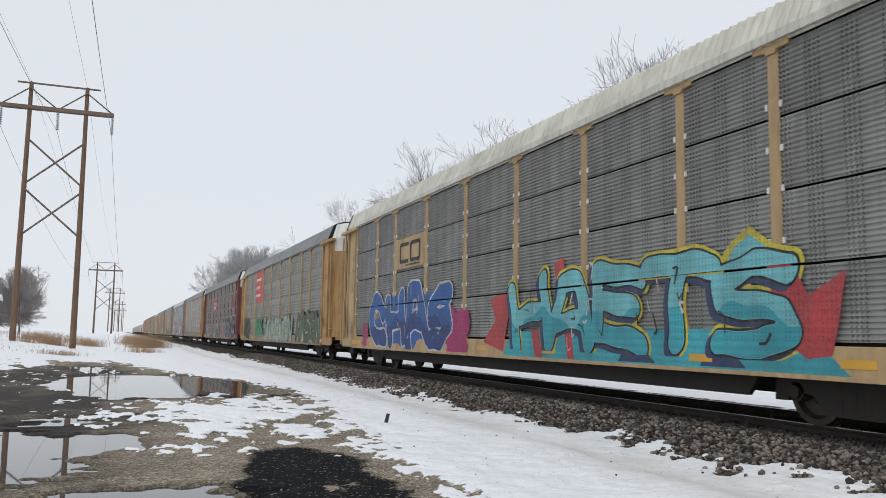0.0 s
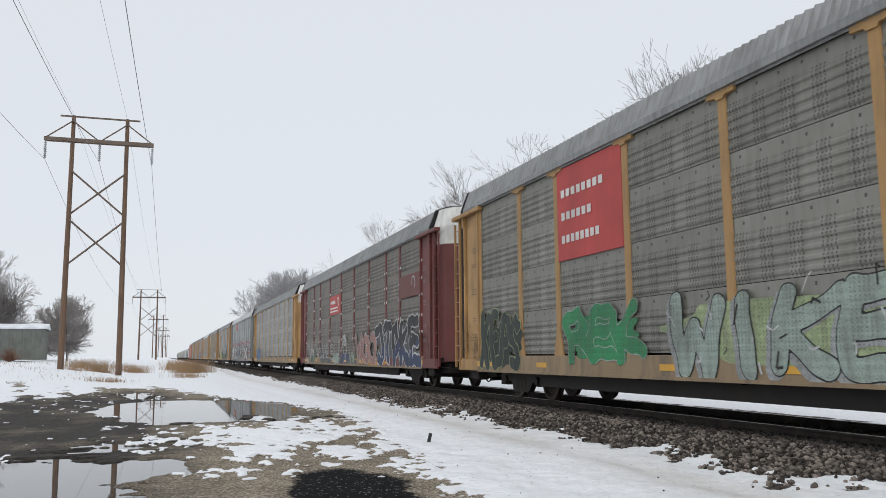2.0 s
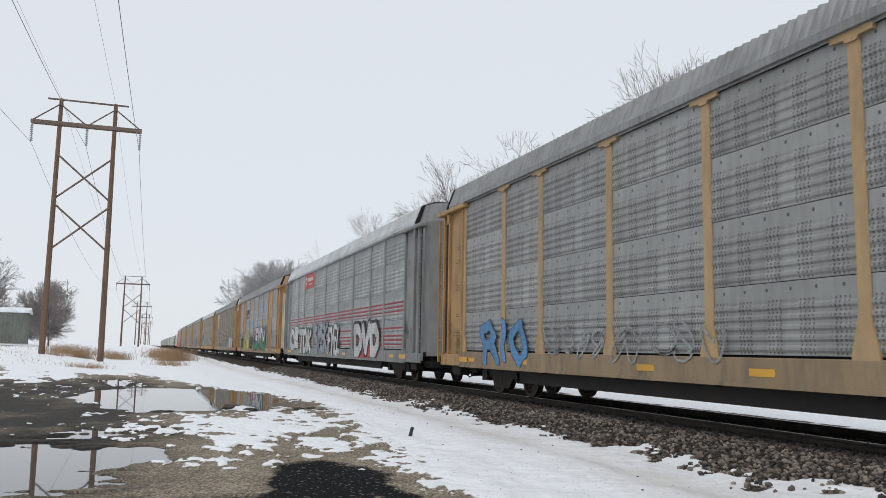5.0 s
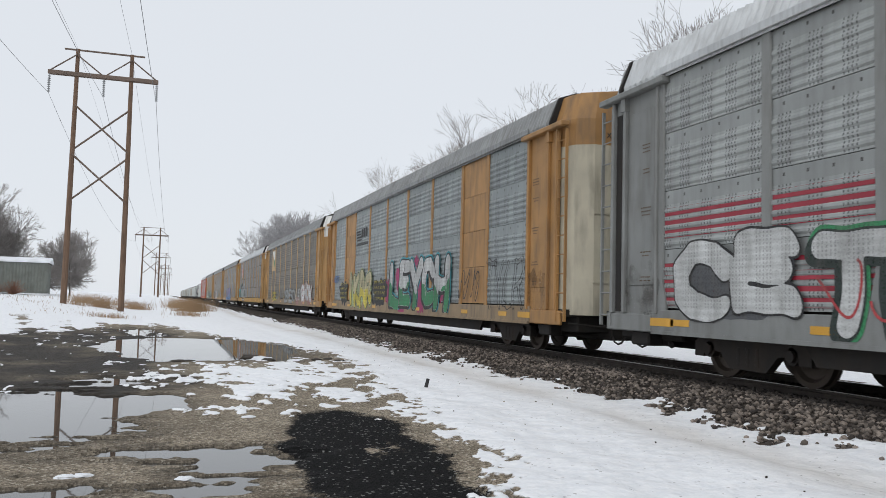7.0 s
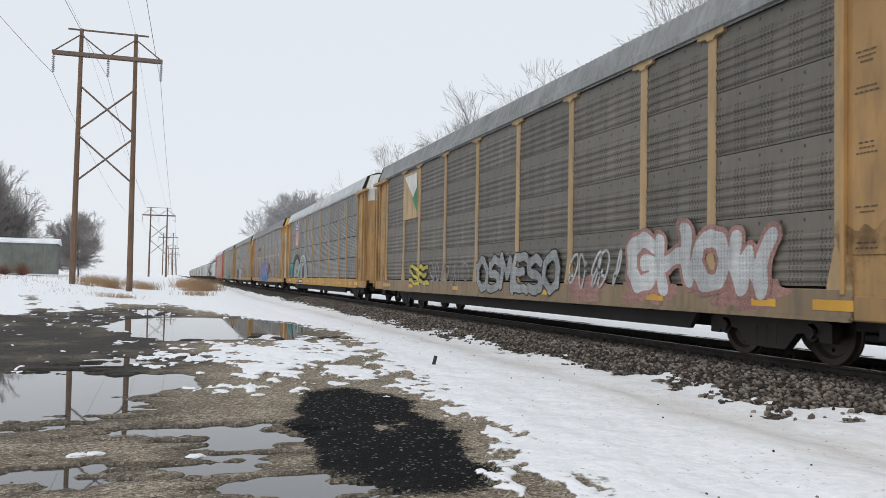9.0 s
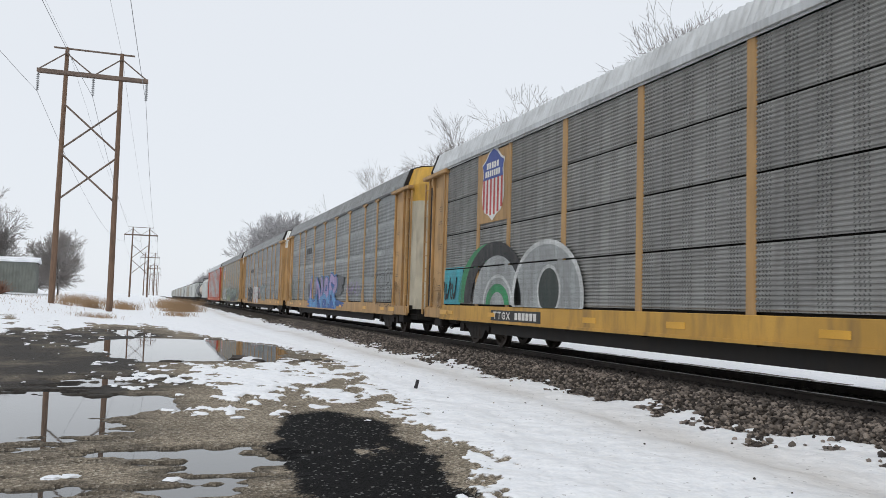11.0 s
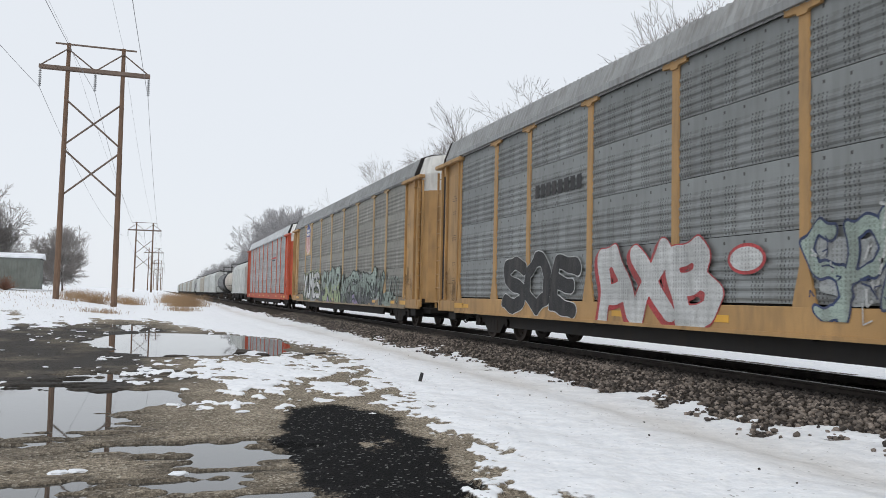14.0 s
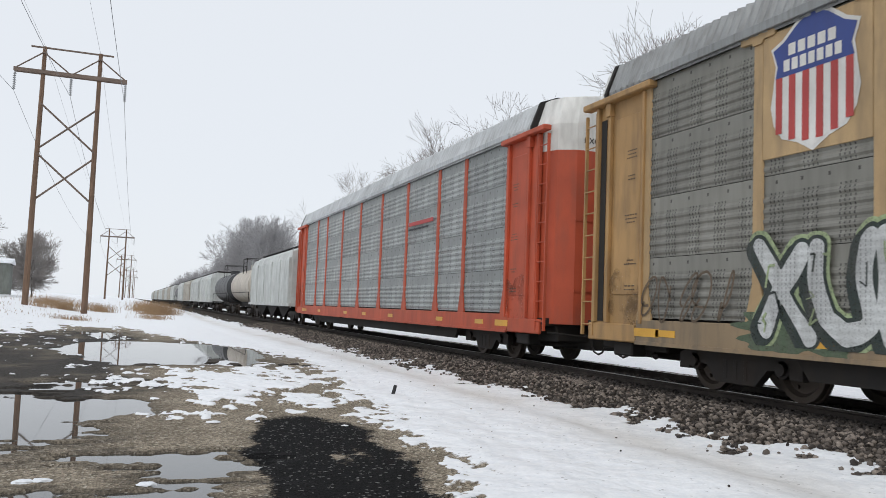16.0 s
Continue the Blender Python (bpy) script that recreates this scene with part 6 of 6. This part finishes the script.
# ---- power line ----
def h_frame(x, y, z0, top, gap):
    """Two timber poles with a double crossarm, X-braces, knee braces, ground-wire beam and insulator strings."""
    f = new("power_pole")
    f.matrix_basis = pose(x, y, z0)
    h = top - z0
    half = gap / 2
    for s in (-1, 1):
        bm = bmesh.new()
        add_rod(bm, (s * (half + 0.06), 0, -0.6), (s * (half - 0.03), 0, h), 0.24, 0.15, n=14)
        part("pole", bm, M["pole"], f)
    arm = h - 2.05
    part("crossarm", box(-half - 2.05, half + 2.05, -0.26, -0.16, arm - 0.15, arm + 0.15, bevel=0.02), M["arm"], f)
    part("crossarm", box(-half - 2.05, half + 2.05, 0.16, 0.26, arm - 0.15, arm + 0.15, bevel=0.02), M["arm"], f)
    part("ground_wire_beam", box(-half - 0.95, half + 0.95, -0.07, 0.07, h - 0.14, h - 0.02, bevel=0.01), M["arm"], f)
    for a, b in ((arm - 6.0, arm - 2.45), (arm - 10.0, arm - 6.4)):
        for s in (-1, 1):
            bm = bmesh.new()
            add_rod(bm, (-s * half, 0.12 * s, a), (s * half, 0.12 * s, b), 0.075, n=8)
            part("brace", bm, M["arm"], f)
    for s in (-1, 1):
        for dx in (-half + 0.15 if s > 0 else -1.9, 1.9 if s > 0 else half - 0.15):
            bm = bmesh.new()
            base = s * half
            add_rod(bm, (base, -0.2, h - 0.5), (base + (dx if abs(dx) > 1.85 else -s * (half - 0.1)), -0.2, arm + 0.1), 0.055, n=6)
            part("knee_brace", bm, M["arm"], f)
    for xx in (-half - 1.95, 0, half + 1.95):
        bm = bmesh.new()
        for k in range(8):
            add_rod(bm, (xx, 0, arm - 0.25 - 0.17 * k), (xx, 0, arm - 0.36 - 0.17 * k), 0.05, 0.13, n=10)
        add_rod(bm, (xx, 0, arm), (xx, 0, arm - 1.65), 0.02, n=6)
        part("insulator_string", bm, M["porcelain"], f)
    tagged(f, "weathered timber H-frame power pole standing in snow", "power pole", group="power line poles")
    return arm - 1.65 + z0


def wire(p, q, sag, r, name="power_line"):
    cu = bpy.data.curves.new(name, "CURVE")
    cu.dimensions, cu.bevel_depth, cu.bevel_resolution = "3D", r, 1
    sp = cu.splines.new("POLY")
    sp.points.add(28)
    for i in range(29):
        t = i / 28
        v = Vector(p).lerp(Vector(q), t)
        sp.points[i].co = (v.x, v.y, v.z - sag * 4 * t * (1 - t), 1)
    tmp = bpy.data.objects.new(name, cu)
    me = bpy.data.meshes.new_from_object(tmp)
    bpy.data.objects.remove(tmp)
    me.materials.clear()
    ob = part(name, me, M["wire"])
    tagged(ob, "thin sagging overhead conductor between power poles", "wire", group="wires of the power line")


POLES = [(-5.62, 70.8, 0.78, 20.9, 4.1), (-4.6, 227, 1.6, 19.0, 4.1), (-3.6, 383, 2.0, 20.0, 4.1), (-2.6, 540, 2.2, 20.0, 4.1), (-1.6, 700, 2.2, 20.0, 4.1)]


def build_power_line():
    lows = [h_frame(*p) for p in POLES]
    chain = [((-6.7, -86, 1.0, 21.0, 4.1), 17.3)] + list(zip(POLES, lows))
    for (a, la), (b, lb) in zip(chain, chain[1:]):
        for dx in (-4.0, 0, 4.0):
            wire((a[0] + dx, a[1], la), (b[0] + dx, b[1], lb), 3.2, 0.016)
        for dx in (-2.0, 2.0):
            wire((a[0] + dx, a[1], a[3]), (b[0] + dx, b[1], b[3]), 2.0, 0.009)


# ---- trees and scrub ----
def limbs(seed, height, spread, levels, trunk_h, width, low=False):
    """A forking crown: each limb bends upwards and forks, with side shoots, down to fine twigs."""
    rnd = random.Random(seed)
    segs = []

    def turned(d, tilt):
        a = rnd.uniform(0, 6.283)
        u = d.orthogonal().normalized()
        out = u * math.cos(a) + d.cross(u) * math.sin(a)
        return (d * math.cos(tilt) + out * math.sin(tilt) + Vector((0, 0, 0.05))).normalized()

    def grow(p, d, length, r, level):
        for k in range(3):
            q = p + d * (length / 3)
            segs.append((p, q, r, r * 0.9, level))
            d = (d + Vector((rnd.uniform(-1, 1), rnd.uniform(-1, 1), rnd.uniform(-0.4, 0.7))) * (0.10 if level < 1 else 0.17)).normalized()
            p, r = q, r * 0.9
            if level < levels + 2 and (level or (low and k)) and rnd.random() < 0.5:
                grow(p, turned(d, spread * rnd.uniform(0.9, 1.5)), length * rnd.uniform(0.4, 0.62), r * 0.5, level + 2)
        if level < levels + 2:
            for i in range(4 if level == 0 else 2 if rnd.random() < 0.62 else 3):
                grow(p, turned(d, spread * rnd.uniform(0.55, 1.25)), length * rnd.uniform(0.66, 0.88) * (0.8 if level == 0 else 1), r * 0.57, level + 1)
    grow(Vector((0, 0, -0.3)), Vector((0, 0, 1)), trunk_h, width, 0)
    k = height / max(s[1].z for s in segs)
    segs = [(p * k, q * k, a, b, lv) for p, q, a, b, lv in segs]
    if low:      # a full round crown: sprays of twigs that point away from the middle of the trunk
        for _ in range(1050):
            a, e, rr = rnd.uniform(0, 6.283), rnd.uniform(-1.2, 1.57), rnd.uniform(0.35, 1.0) ** 0.5
            bulge = 0.86 + 0.10 * math.sin(3 * a + seed) + 0.08 * math.sin(5 * e + 2 * a)
            tip = Vector((math.cos(a) * math.cos(e) * 0.40, math.sin(a) * math.cos(e) * 0.40, 0.50 + 0.48 * math.sin(e))) * height
            tip = Vector((0, 0, 0.5 * height)) + (tip - Vector((0, 0, 0.5 * height))) * rr * bulge
            out = (tip - Vector((0, 0, 0.22 * height))).normalized()
            p = tip - out * rnd.uniform(0.10, 0.18) * height
            for j in range(3):
                q = p.lerp(tip, (j + 1) / 3) + Vector((rnd.uniform(-1, 1), rnd.uniform(-1, 1), rnd.uniform(-1, 1))) * 0.012 * height
                segs.append((p, q, 0.022 - 0.005 * j, 0.017 - 0.005 * j, 4))
                f = q + (out + Vector((rnd.uniform(-1, 1), rnd.uniform(-1, 1), rnd.uniform(-0.6, 1))) * 0.9).normalized() * rnd.uniform(0.03, 0.07) * height
                segs.append((q, f, 0.012, 0.006, 4))
                p = q
    return segs


def tubes(segs, name):
    v, f = [], []
    for p, q, a, b, lv in segs:
        n = 6 if lv == 0 else 3
        d = (q - p).normalized()
        u = d.orthogonal().normalized()
        w = d.cross(u)
        base = len(v)
        for c, r in ((p, a), (q, b)):
            for i in range(n):
                t = 6.28318 * i / n
                v.append(c + (u * math.cos(t) + w * math.sin(t)) * r)
        for i in range(n):
            j = (i + 1) % n
            f.append((base + i, base + j, base + n + j, base + n + i))
    me = bpy.data.meshes.new(name)
    me.from_pydata([x[:] for x in v], [], f)
    return me


def tree(seed, height, spread=0.5, levels=4, width=0.14, trunk_h=4.0, low=False, twig="twig", thin=0.0055):
    t = new("tree")
    s = limbs(seed, height, spread, levels, trunk_h, width, low)
    part("trunk", tubes([q for q in s if q[4] < 3], "trunk"), M["bark"], t)
    part("crown", tubes([(p, q, max(a, thin * 1.2), max(b, thin), lv) for p, q, a, b, lv in s if lv >= 3], "crown"), M[twig], t)
    return tagged(t, "bare winter tree with frosted fine twigs", "tree", group="bare trees along the track")


def plant(kinds, spots, seed):
    rnd = random.Random(seed)
    for i, (x, y, h) in enumerate(spots):
        k, base = kinds[i % len(kinds)]
        z = float(ground_fields(np.array([float(x)]), np.array([float(y)]))[0][0])
        s = h / base
        m = pose(x, y, z - 0.05, 0, 0, rnd.uniform(0, 360))
        c = k if i < len(kinds) else copy_thing(k, m)
        c.matrix_basis = m
        c.scale = (s, s, s)


def build_trees():
    rnd = random.Random(3)
    near = [(21, 70, 14.3), (21, 58, 14.4), (21, 48, 13.8), (21, 41.8, 14.1), (21, 33, 13.6), (21, 25, 13.2), (22.5, 76, 13.8), (22, 63.5, 13.6), (22, 53, 13.4), (22, 29, 13.2), (22.5, 37, 13.2)]
    plant([(tree(11, 14.0, 0.50, 5), 14.0), (tree(23, 13.0, 0.54, 5), 13.0), (tree(37, 15.0, 0.47, 5), 15.0), (tree(51, 12.5, 0.56, 5), 12.5)], near, 3)
    far, y = [], 128
    while y < 430:
        far.append((rnd.uniform(18.5, 25), y, rnd.uniform(13, 16.5) if y < 215 else rnd.uniform(10, 13)))
        y += rnd.uniform(5, 9)
    plant([(tree(71, 14.0, 0.56, low=True, twig="frost", thin=0.016), 14.0), (tree(83, 13.0, 0.52, twig="frost", thin=0.016), 13.0)], far, 5)
    # beyond the shed
    over = [(-26.2, 130, 15.8), (-13.4, 130, 9.8), (-29, 126, 16), (-22.4, 133, 9.6), (-32, 130, 16), (-17.6, 142, 5.0), (-34, 122, 16), (-14.6, 137, 7.4), (-24.4, 134, 12.6)]
    plant([(tree(91, 14.0, 0.55, low=True, trunk_h=2.6, twig="winter_brush", thin=0.02), 14.0), (tree(97, 10.5, 0.62, low=True, trunk_h=2.0, width=0.15, twig="winter_brush", thin=0.02), 10.5)], over, 7)


def clump(name, x, y, w, d, h, n, seed, mat, label):
    """A tuft of stalks and blades."""
    rnd = random.Random(seed)
    feet = np.array([(x + rnd.gauss(0, w / 3), y + rnd.gauss(0, d / 3)) for _ in range(n)])
    level = ground_fields(feet[:, 0], feet[:, 1])[0]
    segs = []
    for (px, py), z in zip(feet, level):
        hh = h * rnd.uniform(0.4, 1)
        p = Vector((px, py, z - 0.03))
        lean = Vector((rnd.uniform(-0.5, 0.5), rnd.uniform(-0.5, 0.5), 1)).normalized()
        q = p + lean * hh * 0.6
        e = q + (lean + Vector((rnd.uniform(-0.5, 0.5), rnd.uniform(-0.5, 0.5), -0.1))).normalized() * hh * 0.4
        segs += [(p, q, 0.012, 0.009, 1), (q, e, 0.009, 0.004, 1)]
    ob = part(name, tubes(segs, name), mat)
    return tagged(ob, label, "dry grass", kind="stuff")


def build_scrub():
    spots = [(2.4, 86, 2.6, 6, 1.5, 900), (1.5, 66, 2.0, 4, 0.6, 200), (1.6, 108, 3.0, 16, 1.5, 700), (-5.4, 77, 2.0, 2, 0.8, 420), (-3.0, 88, 2.0, 5, 1.0, 420), (-7.4, 84, 2.2, 4, 0.9, 320), (-6.6, 96, 4, 6, 1.1, 420), (-3.3, 54, 1.6, 1.8, 0.4, 170), (-7.0, 73, 1.2, 1.6, 0.6, 120), (-6, 58, 7, 14, 0.2, 110), (-11, 66, 7, 10, 0.3, 90), (-15, 85, 10, 14, 0.4, 110)]
    for i, (x, y, w, d, h, n) in enumerate(spots):
        clump("grass_clump", x, y, w, d, h, n, i, M["dry_grass"], "tan dry grass standing out of the snow")


def build_shed():
    z = 2.0
    s = new("shed")
    s.matrix_basis = pose(-20.5, 112, z, 0, 0, 4)
    out = [(-6.5 + 13 * k / 78, -3 - 0.03 * (k % 2)) for k in range(79)] + [(6.5 + 0.03 * (k % 2), -3 + 6 * k / 36) for k in range(1, 36)] + [(6.5, 3.0), (-6.5, 3.0)]
    part("wall", prism(out, 2, -0.6, 3.1), M["shed"], s)
    part("roof", prism([(-3.25, 3.05), (3.25, 3.05), (3.25, 3.25), (0, 3.75), (-3.25, 3.25)], 0, -6.8, 6.8), M["snowy"], s, "snow-covered roof")
    part("trim", box(6.53, 6.6, -3.05, 3.05, 2.95, 3.15), M["under"], s)
    tagged(s, "long grey green metal shed with a snowy roof", "shed")
    for x, y, r, seed in ((-16.9, 106, 1.2, 5), (-18.6, 105.5, 0.9, 6)):
        segs = []
        rnd = random.Random(seed)
        zz = float(ground_fields(np.array([x]), np.array([y]))[0][0])
        for _ in range(260):
            a, e = rnd.uniform(0, 6.283), rnd.uniform(0.3, 1.5)
            p = Vector((x, y, zz))
            q = p + Vector((math.cos(a) * math.cos(e), math.sin(a) * math.cos(e), math.sin(e))) * r * rnd.uniform(0.6, 1.6)
            segs += [(p, q, 0.02, 0.008, 1)]
        tagged(part("shrub", tubes(segs, "shrub"), M["brick_red"]), "leafless brown shrub beside the shed", "shrub")


def lump(name, x, y, r, flat, mat, label, category, seed):
    rnd = random.Random(seed)
    bm = bmesh.new()
    bmesh.ops.create_icosphere(bm, subdivisions=2, radius=r)
    for v in bm.verts:
        k = 1 + rnd.uniform(-0.22, 0.22)
        v.co = (v.co.x * k * 1.4, v.co.y * k, v.co.z * flat * k)
    ob = part(name, bm, mat)
    z = float(ground_fields(np.array([x]), np.array([y]))[0][0])
    ob.matrix_basis = pose(x, y, z + r * flat * 0.35, 0, 0, rnd.uniform(0, 180))
    return tagged(ob, label, category)


def build_debris():
    z = float(ground_fields(np.array([4.32]), np.array([13.91]))[0][0])
    bm = bmesh.new()
    add_rod(bm, (0, 0, -0.05), (0.05, 0, 0.15), 0.035, 0.03, n=10)
    stub = part("stake_stub", bm, M["black"])
    stub.matrix_basis = pose(4.32, 13.91, z)
    tagged(stub, "short broken black stake poking out of snow", "stake")
    lump("mud_lump", 2.05, 21.6, 0.22, 0.5, M["tie"], "dark lump of frozen mud edged with snow", "mud lump", 1)
    lump("mud_lump", 2.4, 20.9, 0.18, 0.4, M["tie"], "dark lump of frozen mud beside the pool", "mud lump", 2)
    lump("snow_lump", 2.3, 21.4, 0.26, 0.4, M["snowy"], "grubby chunk of old snow", "snow lump", 3)
    for i, (x, y) in enumerate(((3.6, 20.9), (3.95, 21.2), (4.1, 20.4), (0.3, 20.6), (0.55, 20.9))):
        lump("bark_scrap", x, y, 0.13, 0.22, M["tie"], "flat dark scrap of timber lying on the snow", "scrap", 10 + i)
    for i, (x, y) in enumerate(((-0.75, 7.65), (-0.62, 7.68), (1.05, 11.0), (0.2, 7.4))):
        lump("snow_lump", x, y, 0.06, 0.35, M["snowy"], "small flat leftover of snow on gravel", "snow lump", 20 + i)


def motions():
    places = {}
    for car, at in TRAIN:
        walk(car, [(t, pose(TRACK, at - gone, RAIL)) for t, gone in GONE])
        places[car] = at
    # wheels roll frame by frame while their car is within sight of their spokes
    for w, a, car in WHEELS:
        ticks = [k / FPS for k in range(481) if -16 < places[car] - travel(k / FPS) < 62]
        rows = [(t, pose(0, a, WHEEL_R, math.degrees(travel(t) / WHEEL_R) % 360)) for t in ticks]
        if not rows:
            rows = [(0.0, pose(0, a, WHEEL_R)), (16.0, pose(0, a, WHEEL_R))]
        if rows[0][0] > 0.05:
            rows.insert(0, (0.0, rows[0][1]))
        if rows[-1][0] < 15.95:
            rows.append((16.0, rows[-1][1]))
        walk(w, rows)


build_ground()
build_water()
build_track()
build_ballast()
build_train()
build_power_line()
build_trees()
build_scrub()
build_shed()
build_debris()
motions()
